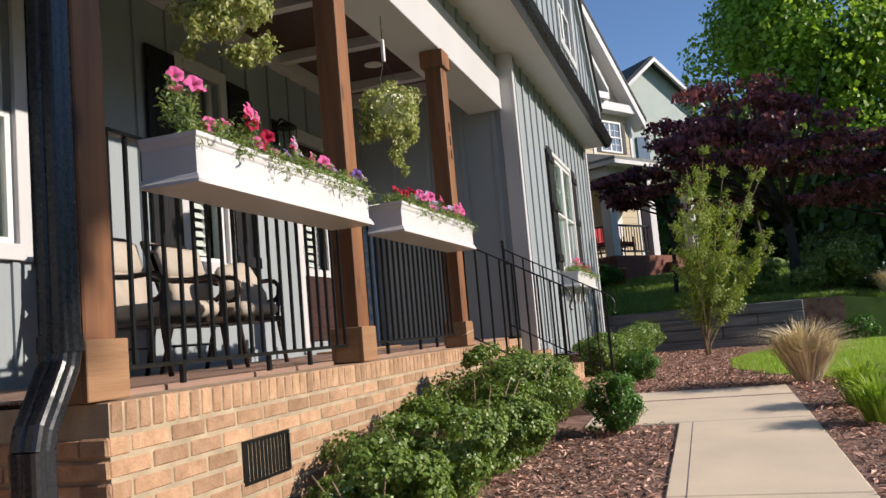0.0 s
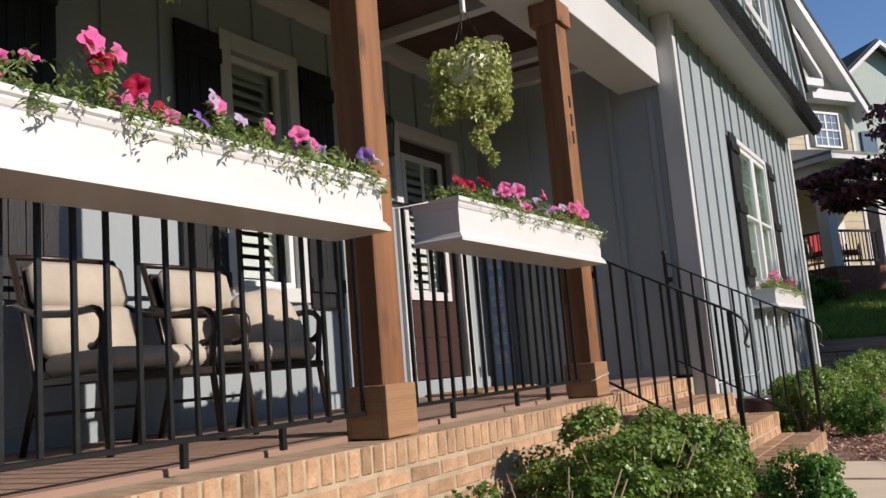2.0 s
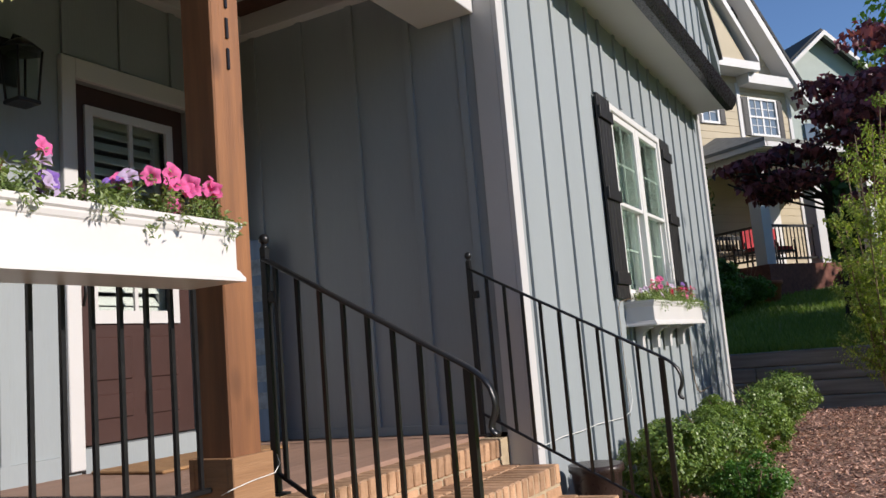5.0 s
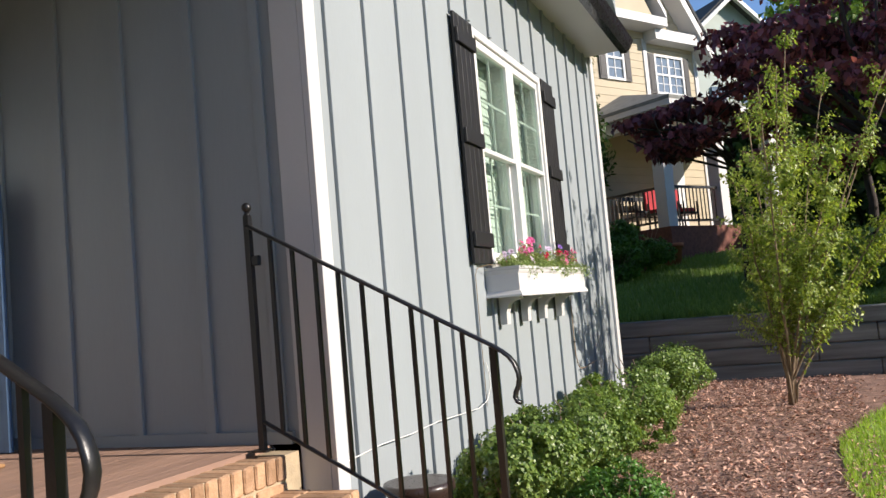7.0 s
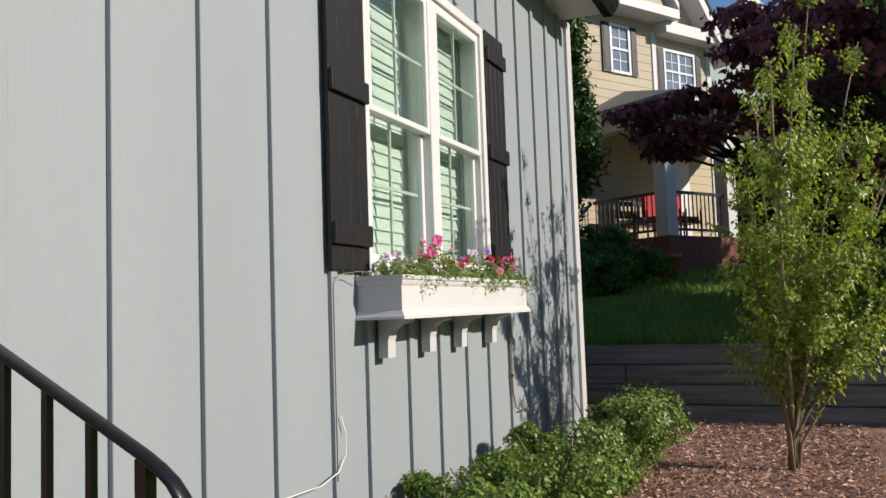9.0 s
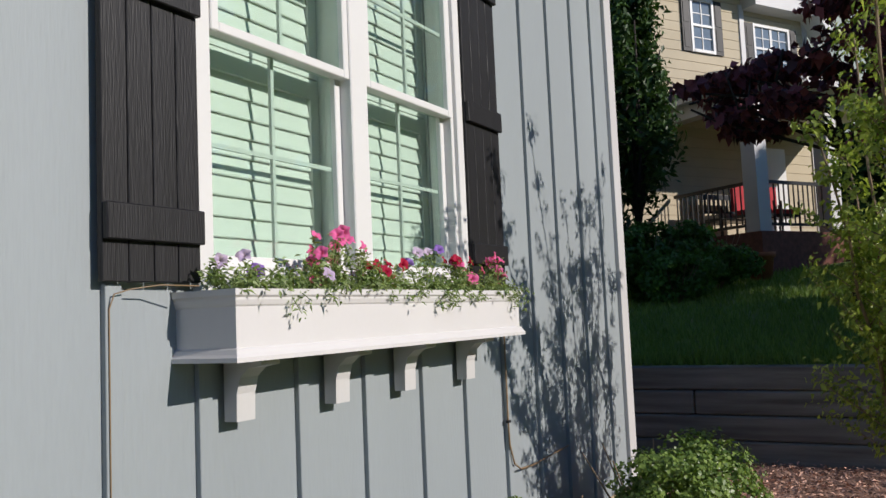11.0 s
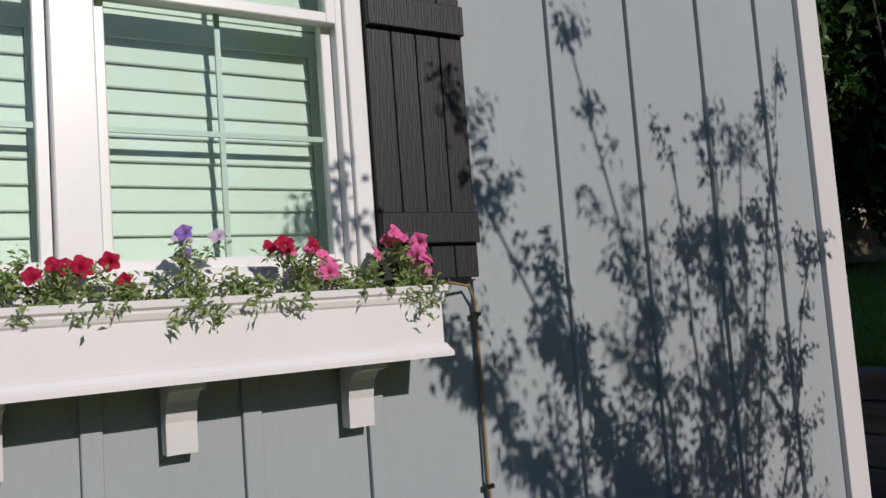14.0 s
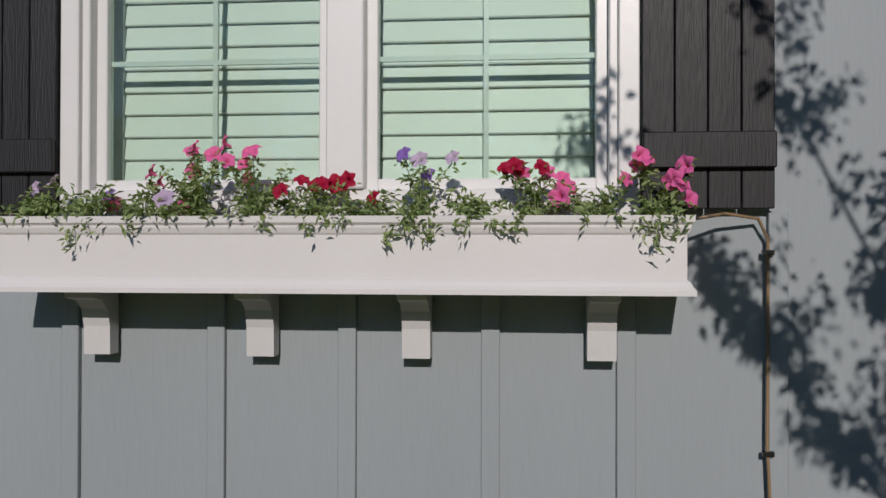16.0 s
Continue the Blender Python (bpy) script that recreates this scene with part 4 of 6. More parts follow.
def stair_rail(y0, y1, x_bottom, label, z_top, slope, zb, first, step):
    """A raking iron railing that splays from y0 at its head to y1 at its foot, where the hand rail turns down in a tongue."""
    r = thing("stair_railing", (-1.4, y0, 0.3), label, "railing", "black stair railings")
    x_top = -1.885
    x_end = x_bottom - 0.09
    yy = lambda x: y0 + (y1 - y0) * (x - x_top) / (x_bottom - x_top)
    line = lambda x: z_top - slope * (x - x_top)
    pts = [(x, yy(x), line(x)) for x in (x_top, -1.6, -1.3, -1.1, x_end)]
    zc = line(x_end)
    for dx, dz in ((0.03, -0.02), (0.055, -0.041), (0.073, -0.066), (0.083, -0.095), (0.086, -0.12), (0.080, -0.145), (0.070, -0.165), (0.066, -0.182), (0.072, -0.197), (0.086, -0.205)):
        pts.append((x_end + dx, yy(x_end + dx), zc + dz))
    part("hand_rail", flat_bar(pts, 0.034, 0.013), IRON, r, smooth=True)
    part("bottom_rail", flat_bar([(x_top, y0, zb), (-1.4, yy(-1.4), zb - slope * (-1.4 - x_top)), (x_end, yy(x_end), zb - slope * (x_end - x_top))], 0.02, 0.012), IRON, r)
    top = part("newel", cubes((x_top - 0.012, x_top + 0.012, y0 - 0.012, y0 + 0.012, DECK, z_top + 0.04)), IRON, r)
    part("foot_plate", cubes((x_top - 0.035, x_top + 0.035, y0 - 0.03, y0 + 0.03, DECK, DECK + 0.008)), IRON, top)
    bm = bmesh.new()
    bmesh.ops.create_uvsphere(bm, u_segments=12, v_segments=8, radius=0.02, matrix=Matrix.Translation((x_top, y0, z_top + 0.073)))
    part("finial", lathe(bm, [(0.018, z_top + 0.04), (0.012, z_top + 0.046), (0.009, z_top + 0.056)], x_top, y0, 8), IRON, top, "small ball finial", smooth=True)
    part("newel", cubes((x_end - 0.012, x_end + 0.012, yy(x_end) - 0.012, yy(x_end) + 0.012, 0.148, zc - 0.004)), IRON, r)
    part("latch", cubes((x_top + 0.013, x_top + 0.045, y0 - 0.012, y0 + 0.012, z_top - 0.16, z_top - 0.12), bevel=0.003), IRON, r)
    xx = first - step
    while xx + step < x_end - 0.03:
        xx += step
        part("baluster", cubes((xx - 0.007, xx + 0.007, yy(xx) - 0.007, yy(xx) + 0.007, zb - slope * (xx - x_top), line(xx) - 0.003)), IRON, r)
    return r


stair_rail(6.44, 6.39, -0.985, "black iron stair railing beside the cedar post, scrolled at its foot", 1.432, 0.541, 0.678, -1.838, 0.0985)
stair_rail(8.07, 8.15, -0.845, "black iron stair railing beside the grey siding, scrolled at its foot", 1.478, 0.564, 0.72, -1.792, 0.0935)

# downspout
ds = thing("downspout", (-1.78, 1.97, 0), "dark metal downspout with elbows beside the porch post", "downspout")


def spout(pts, w=0.052, d=0.038):
    bm = bmesh.new()
    rings = []
    for i, p in enumerate(pts):
        dv = (Vector(pts[min(i + 1, len(pts) - 1)]) - Vector(pts[max(i - 1, 0)])).normalized()
        a1 = Vector((1, 0, 0))
        a1 = (a1 - dv * a1.dot(dv)).normalized()
        a2 = dv.cross(a1)
        ring = []
        for j in range(32):
            an = 2 * math.pi * j / 32
            cx, cy = math.cos(an), math.sin(an)
            m = max(abs(cx), abs(cy))
            rib = 1 - (0.10 if j % 4 == 0 else 0.0)
            ring.append(bm.verts.new(Vector(p) + a1 * (cx / m * w * rib) + a2 * (cy / m * d * rib)))
        rings.append(ring)
    for r0, r1 in zip(rings, rings[1:]):
        for j in range(32):
            bm.faces.new((r0[j], r0[(j + 1) % 32], r1[(j + 1) % 32], r1[j]))
    bm.faces.new(rings[0][::-1])
    bm.faces.new(rings[-1])
    return bm


part("pipe", spout([(-1.80, 1.965, 3.55), (-1.80, 1.965, 0.74)]), ALU, ds)
part("collar", spout([(-1.80, 1.965, 0.79), (-1.80, 1.965, 0.74)], 0.057, 0.043), ALU, ds)
part("elbow", spout([(-1.80, 1.965, 0.745), (-1.80, 1.955, 0.70), (-1.80, 1.90, 0.60), (-1.79, 1.85, 0.53), (-1.79, 1.835, 0.47)], 0.05, 0.04), ALU, ds)
part("lower_pipe", spout([(-1.79, 1.835, 0.475), (-1.79, 1.835, -0.1)], 0.052, 0.042), ALU, ds)


# ---- planters ----
def planter(y0, y1, xf, depth, z0, z1, label, group):
    """A moulded window box: tapered sides, crown lip and foot moulding, filled with soil."""
    p = thing("planter_box", (xf - depth / 2, (y0 + y1) / 2, z0), label, "planter", group)
    h = z1 - z0
    xb = xf - depth
    prof = [(0.0, 0.0), (0.006, 0.0), (0.006, 0.012), (0.0, 0.02), (-0.006, 0.032), (-0.012, 0.036),
            (-0.012, h - 0.045), (-0.008, h - 0.04), (-0.004, h - 0.028), (-0.004, h - 0.022), (0.003, h - 0.016), (0.004, h), (-0.014, h), (-0.018, h - 0.02)]
    bm = bmesh.new()
    loops = []
    for o, dz in prof:
        loops.append([bm.verts.new(v) for v in ((xb, y0 - o, z0 + dz), (xf + o, y0 - o, z0 + dz), (xf + o, y1 + o, z0 + dz), (xb, y1 + o, z0 + dz))])
    for l0, l1 in zip(loops, loops[1:]):
        for j in range(4):
            bm.faces.new((l0[j], l0[(j + 1) % 4], l1[(j + 1) % 4], l1[j]))
    bm.faces.new(loops[0][::-1])
    bm.faces.new(loops[-1])
    bmesh.ops.recalc_face_normals(bm, faces=bm.faces)
    part("box", bm, PLANTER, p)
    part("soil", cubes((xb + 0.02, xf - 0.018, y0 + 0.022, y1 - 0.022, z1 - 0.025, z1 - 0.012)), SOIL, p)
    return p


planter(2.41, 3.95, -1.60, 0.235, 1.285, 1.465, "long white moulded planter box hung on the porch railing", "white planter boxes")
planter(4.475, 6.03, -1.62, 0.225, 1.305, 1.483, "long white moulded planter box hung on the porch railing", "white planter boxes")
planter(10.15, 11.845, -1.455, 0.225, 1.125, 1.31, "long white window box on four brackets", "white planter boxes")
for y in (10.345, 10.785, 11.19, 11.655):
    br = thing("planter_bracket", (WING, y, 0.95), "white curved wooden bracket under the window box", "bracket", "window box brackets")
    out = [(WING, 1.124), (WING, 0.955), (WING + 0.045, 0.955), (WING + 0.047, 1.03), (WING + 0.06, 1.075), (WING + 0.09, 1.1), (WING + 0.14, 1.108), (WING + 0.14, 1.124)]
    part("bracket_body", prism(bmesh.new(), [(q[0] + 0.0195, q[1]) for q in out], "y", y - 0.036, y + 0.036), SIDING_WHITE, br)


# ---- petunias ----
def petal_mesh(name, mat, seed):
    """A petunia: a flared five-lobed trumpet."""
    r = random.Random(seed)
    bm = bmesh.new()
    n = 20
    rings = []
    for rad, z in ((0.002, -0.024), (0.005, -0.010), (0.011, -0.003), (0.021, 0.001), (0.030, -0.001)):
        ring = []
        for j in range(n):
            an = 2 * math.pi * j / n
            lob = 1 - 0.26 * (0.5 + 0.5 * math.cos(5 * an)) * (rad / 0.029) ** 2
            ring.append(bm.verts.new((rad * lob * math.cos(an), rad * lob * math.sin(an), z + (0.004 * math.sin(5 * an + 1) + r.uniform(-0.002, 0.002)) * (rad / 0.029))))
        rings.append(ring)
    for r0, r1 in zip(rings, rings[1:]):
        for j in range(n):
            f = bm.faces.new((r0[j], r0[(j + 1) % n], r1[(j + 1) % n], r1[j]))
            f.smooth = True
    me = bpy.data.meshes.new(name)
    bm.to_mesh(me)
    bm.free()
    me.materials.append(mat)
    return me


FLOWERS = {k: petal_mesh("flower", m, i) for i, (k, m) in enumerate((("p", PINK), ("r", CRIMSON), ("v", VIOLET), ("l", LILAC)))}
NAMES = {"p": "pink", "r": "crimson", "v": "violet", "l": "pale lilac"}


def petunia(x, y, z, seed, kinds, high, spill, width=0.11, big=1.0):
    """A petunia plant in a planter: leafy shoots up and over the lip, with its flowers."""
    r = random.Random(seed)
    rng = np.random.default_rng(seed)
    first = NAMES[kinds[0]] if kinds else "unopened"
    pl = thing("petunia_plant", (x, y, z), f"green petunia plant with {first} flowers in a white planter", "flowering plant", "petunias")
    tips, places, ways = [], [], []
    stems = bmesh.new()
    for k in range(6 + int(high * 50)):
        an = r.uniform(0, 2 * math.pi)
        reach = r.uniform(0.3, 1.0) * width
        hang = k < spill + 2
        if hang:
            an = r.uniform(-0.6, 0.6)
            reach = r.uniform(0.1, 0.15)
        top = Vector((x + math.cos(an) * reach * (1.0 if hang else 0.75), y + math.sin(an) * reach, z + ((r.uniform(-0.075, -0.005) if k < spill else r.uniform(-0.03, 0.02)) if hang else high * r.uniform(0.25, 1.0))))
        mid = Vector((x + math.cos(an) * reach * 0.5, y + math.sin(an) * reach * 0.5, z + (0.03 if hang else (top.z - z) * 0.65)))
        base = Vector((x, y, z - 0.02))
        line = [base.lerp(mid, t / 3) for t in range(3)] + [mid.lerp(top, t / 4) for t in range(5)]
        tube(stems, [base, base.lerp(mid, 0.5), mid, mid.lerp(top, 0.5), top], 0.0022, 4, 0.0012, caps=False)
        tips.append((top, Vector((math.cos(an), math.sin(an), 0))))
        for q in line[1:]:
            for _ in range(5):
                places.append(q + Vector((r.gauss(0, 0.011), r.gauss(0, 0.011), r.gauss(0, 0.009))))
                ways.append((r.gauss(0.25, 0.5), r.gauss(0, 0.5), 1.0))
    tagged(part("stem_mass", stems, PETUNIA_LEAF, pl), kind="stuff")
    leaves("foliage", np.array([tuple(q) for q in places]), np.array(ways), 0.025, PETUNIA_LEAF, pl, slim=0.36, seed=seed, droop=0.1)
    r.shuffle(tips)
    tips.sort(key=lambda t: -t[0].z + r.uniform(-0.05, 0.05))
    for kind, (tip, out) in zip(kinds, tips):
        ob = new("flower", FLOWERS[kind])
        ob.parent = pl
        ob.location = tip - Vector((x, y, z)) + Vector((0.012, 0, 0.012))
        way = Vector((0.75 + r.uniform(-0.4, 0.4), r.uniform(-1.1, 0.5), r.uniform(0.0, 0.8)))
        ob.rotation_mode = "QUATERNION"
        ob.rotation_quaternion = way.to_track_quat("Z", "Y")
        s = r.uniform(0.85, 1.2) * big
        ob.scale = (s, s, s)
        ob["label"] = NAMES[kind] + " trumpet flower"


def row(y0, y1, x, z, spec, seed, big=1.0):
    n = len(spec)
    for k, (kinds, high, spill) in enumerate(spec):
        petunia(x, y0 + (y1 - y0) * (k + 0.5) / n, z, seed + k, kinds, high, spill, big=big)


row(2.42, 3.94, -1.69, 1.455, [("pppp", 0.24, 0), ("ppp", 0.13, 1), ("p", 0.08, 0), ("rpprp", 0.19, 1), ("rprp", 0.10, 1), ("lp", 0.07, 0), ("pvl", 0.15, 2), ("plp", 0.13, 1), ("vlp", 0.09, 2), ("pvp", 0.13, 1), ("lv", 0.09, 2)], 100, 1.12)
row(4.485, 6.02, -1.71, 1.475, [("r", 0.08, 0), ("rr", 0.11, 0), ("lp", 0.08, 1), ("pvlp", 0.13, 2), ("vlp", 0.11, 1), ("ppl", 0.15, 1), ("lv", 0.07, 0), ("vlpp", 0.11, 1), ("ppp", 0.12, 0), ("ppppp", 0.13, 2)], 200, 1.12)
row(10.16, 11.84, -1.55, 1.30, [("l", 0.09, 0), ("vlp", 0.10, 1), ("pppl", 0.11, 0), ("ppppp", 0.19, 0), ("pppp", 0.17, 0), ("rrrrrr", 0.12, 0), ("r", 0.06, 0), ("lvlv", 0.15, 4), ("", 0.07, 0), ("rrprrp", 0.13, 0), ("pppp", 0.10, 0), ("ppppppp", 0.16, 5)], 300, 0.88)


# ---- hanging baskets ----
def hanging_basket(x, y, z_top, r0, label, seed, tail):
    h = thing("hanging_basket", (x, y, z_top - 0.3), label, "hanging basket", "hanging baskets")
    rng = np.random.default_rng(seed)
    part("pot", lathe(bmesh.new(), [(0.09, z_top - 0.24), (0.13, z_top - 0.1), (0.135, z_top - 0.07), (0.12, z_top - 0.07)], x, y, 20), PORCELAIN, h, "white plastic pot")
    hook = Vector((x, y, z_top + 0.22))
    for k in range(3):
        an = 2 * math.pi * k / 3 + 0.4
        part("wire", tube(bmesh.new(), [(x + 0.13 * math.cos(an), y + 0.13 * math.sin(an), z_top - 0.07), tuple(hook)], 0.002, 5), IRON, h)
    part("hanger", cubes((x - 0.012, x + 0.012, y - 0.012, y + 0.012, z_top + 0.2, z_top + 0.36), bevel=0.004), PORCELAIN, h, "white plastic hanger")
    part("chain", tube(bmesh.new(), [(x, y, z_top + 0.36), (x, y, 2.945)], 0.004, 6), IRON, h)
    p, o = clumps(rng, 7500, (x, y, z_top - 0.16), (r0, r0, 0.21), 26, 0.5, (0.28, 0.46))
    for k in range(12):                # trailing runners
        an = rng.uniform(0, 6.28)
        ln = rng.uniform(0.04, 0.13)
        q = np.array([x + r0 * 0.75 * np.cos(an), y + r0 * 0.75 * np.sin(an), z_top - 0.28])
        m = 70
        t = rng.random(m)[:, None]
        p = np.vstack([p, q + np.hstack([rng.normal(0, 0.016, (m, 2)), -t * ln])])
        o = np.vstack([o, rng.normal(0, 1, (m, 3))])
    m = 620
    t = rng.random(m)[:, None]
    wob = np.hstack([0.02 * np.sin(t * 9), 0.03 * np.sin(t * 7 + 1), -t * tail])
    p = np.vstack([p, np.array([x + 0.05, y + 0.03, z_top - 0.34]) + wob + np.hstack([rng.normal(0, 0.03, (m, 2)) * (1.2 - t), np.zeros((m, 1))])])
    o = np.vstack([o, rng.normal(0, 1, (m, 3))])
    leaves("foliage", p, o, 0.027, IVY, h, "trailing green and cream variegated leaves", slim=0.6, seed=seed)


hanging_basket(-1.95, 5.26, 2.41, 0.23, "hanging basket of trailing variegated plant under the porch beam", 41, 0.26)
hanging_basket(-1.95, 3.22, 2.42, 0.25, "hanging basket of trailing variegated plant under the porch beam", 42, 0.08)


# ---- patio chairs ----
def patio_chair(label):
    """A metal armchair that faces +x, with its origin under the seat."""
    c = thing("patio_chair", (0, 0, 0), label, "chair", "patio chairs")
    part("seat_cushion", cubes((-0.24, 0.24, -0.22, 0.22, 0.30, 0.39), bevel=0.03), CUSHION, c, "beige seat cushion", True)
    for z0, z1 in ((0.0, 0.235), (0.225, 0.43)):
        bm = cubes((-0.045, 0.045, -0.215, 0.215, z0, z1), bevel=0.032)
        bmesh.ops.transform(bm, matrix=pose(-0.23, 0, 0.37, 0, -17, 0), verts=bm.verts)
        part("back_cushion", bm, CUSHION, c, "beige tufted back cushion", True)
    bm = cubes((-0.008, 0.008, -0.2, 0.2, 0.0, 0.46), bevel=0.004)
    bmesh.ops.transform(bm, matrix=pose(-0.295, 0, 0.33, 0, -17, 0), verts=bm.verts)
    part("backrest", bm, CHAIR_METAL, c)
    part("seat_frame", cubes((-0.25, 0.25, -0.235, 0.235, 0.265, 0.298), bevel=0.006), CHAIR_METAL, c)
    for s in (-1, 1):
        y = 0.25 * s
        pts = [(-0.36, y, 0.60), (-0.22, y, 0.55), (0.0, y, 0.53), (0.16, y, 0.535)]
        for k in range(1, 7):
            an = radians(90 - 32 * k)
            pts.append((0.16 + 0.07 * math.cos(an), y, 0.465 + 0.07 * math.sin(an)))
        bm = tube(bmesh.new(), pts, 0.015, 8)
        part("arm", bm, CHAIR_METAL, c)
        part("leg", tube(bmesh.new(), [(0.225, y, 0.49), (0.205, y, 0.3), (0.25, y, 0.0)], 0.014, 8), CHAIR_METAL, c)
        part("leg", tube(bmesh.new(), [(-0.435, y * 0.93, 0.81), (-0.34, y * 0.93, 0.55), (-0.25, y * 0.95, 0.28), (-0.33, y, 0.0)], 0.014, 8), CHAIR_METAL, c)
    part("top_bar", tube(bmesh.new(), [(-0.435, -0.235, 0.81), (-0.445, 0, 0.815), (-0.435, 0.235, 0.81)], 0.013, 8), CHAIR_METAL, c)
    part("stretcher", tube(bmesh.new(), [(-0.27, -0.24, 0.16), (-0.27, 0.24, 0.16)], 0.008, 6), CHAIR_METAL, c)
    return c


chair = patio_chair("dark metal patio armchair with beige cushions on the porch")
chair.matrix_basis = pose(-2.84, 3.85, DECK, 0, 0, -3)
copy_thing(chair, pose(-2.84, 4.52, DECK, 0, 0, 2))


pillow = bmesh.new()
bmesh.ops.create_uvsphere(pillow, u_segments=16, v_segments=10, radius=0.5)
for v in pillow.verts:                  # a soft square pillow
    c = Vector((math.copysign(abs(v.co.x * 2) ** 0.45, v.co.x) * 0.5, math.copysign(abs(v.co.y * 2) ** 0.45, v.co.y) * 0.5, v.co.z * 0.5))
    v.co = Vector((c.x * 0.34, c.y * 0.34, c.z * 0.22))
bmesh.ops.transform(pillow, matrix=pose(-2.80, 4.62, DECK + 0.5, 20, 62, 12), verts=pillow.verts)
for f in pillow.faces:
    f.smooth = True
whole("throw_pillow", pillow, CUSHION, (-2.8, 4.62, DECK + 0.39), "small tan throw pillow on a patio chair", "pillow")


# ---- shrubs ----
def shrub(name, x, y, rx, ry, h, n, mat, label, seed, size=0.03, lobes=13, group="foundation shrubs", slim=0.95, z=None):
    z = ground_z(x, y) if z is None else z
    s = thing(name, (x, y, z), label, "shrub", group)
    rng = np.random.default_rng(seed)
    twigs = bmesh.new()
    for k in range(7):
        an = k * 0.9
        tube(twigs, [(x + 0.02 * math.cos(an), y + 0.02 * math.sin(an), z - 0.02), (x + rx * 0.35 * math.cos(an), y + ry * 0.35 * math.sin(an), z + h * 0.45), (x + rx * 0.6 * math.cos(an), y + ry * 0.6 * math.sin(an), z + h * 0.8)], 0.008, 5, 0.003)
    tagged(part("twig_mass", twigs, BARK, s), kind="stuff")
    p, o = clumps(rng, n, (x, y, z + h * 0.5), (rx, ry, h * 0.52), lobes, 0.4, (0.30, 0.46), z, fine=14)
    leaves("foliage", p, o + np.array([0.1, 0, 0.35]), size, mat, s, slim=slim, seed=seed, droop=0.0, jitter=0.75)
    return s


HOLLY = "clipped small-leaved evergreen shrub in the mulch bed"
for k, (x, y, rx, ry, h) in enumerate(((-1.28, 2.95, 0.36, 0.42, 0.42), (-1.30, 3.6, 0.40, 0.45, 0.52), (-1.25, 4.3, 0.44, 0.48, 0.62), (-1.22, 4.95, 0.48, 0.5, 0.64), (-1.25, 5.6, 0.42, 0.42, 0.60))):
    shrub("evergreen_shrub", x, y, rx, ry, h, 16000, BUSH, HOLLY, 500 + k, 0.021)
for k, (x, y, rx, ry, h) in enumerate(((-1.2, 9.0, 0.36, 0.40, 0.56), (-1.2, 9.8, 0.44, 0.46, 0.58), (-1.15, 10.6, 0.48, 0.5, 0.58), (-1.15, 11.5, 0.48, 0.52, 0.60), (-1.16, 12.55, 0.52, 0.56, 0.68))):
    shrub("evergreen_shrub", x, y, rx, ry, h, 16000, BUSH, HOLLY, 520 + k, 0.021)
shrub("boxwood_ball", -0.66, 5.50, 0.21, 0.21, 0.40, 9000, BOXWOOD, "round clipped boxwood beside the walk", 540, 0.017, 40, "boxwood balls")
shrub("boxwood_ball", -0.77, 9.12, 0.25, 0.25, 0.36, 9000, BOXWOOD, "round clipped boxwood beside the steps", 541, 0.017, 40, "boxwood balls")


clay = thing("flower_pot", (-1.45, 8.52, 0.0), "dark brown glazed plant pot between the steps and the siding", "flower pot")
part("pot_body", lathe(bmesh.new(), [(0.085, 0.0), (0.12, 0.16), (0.135, 0.34), (0.15, 0.35), (0.15, 0.385), (0.125, 0.385)], -1.45, 8.52, 20), DARK_POT, clay, smooth=True)
part("soil", lathe(bmesh.new(), [(0.126, 0.36), (0.05, 0.365)], -1.45, 8.52, 16), SOIL, clay)


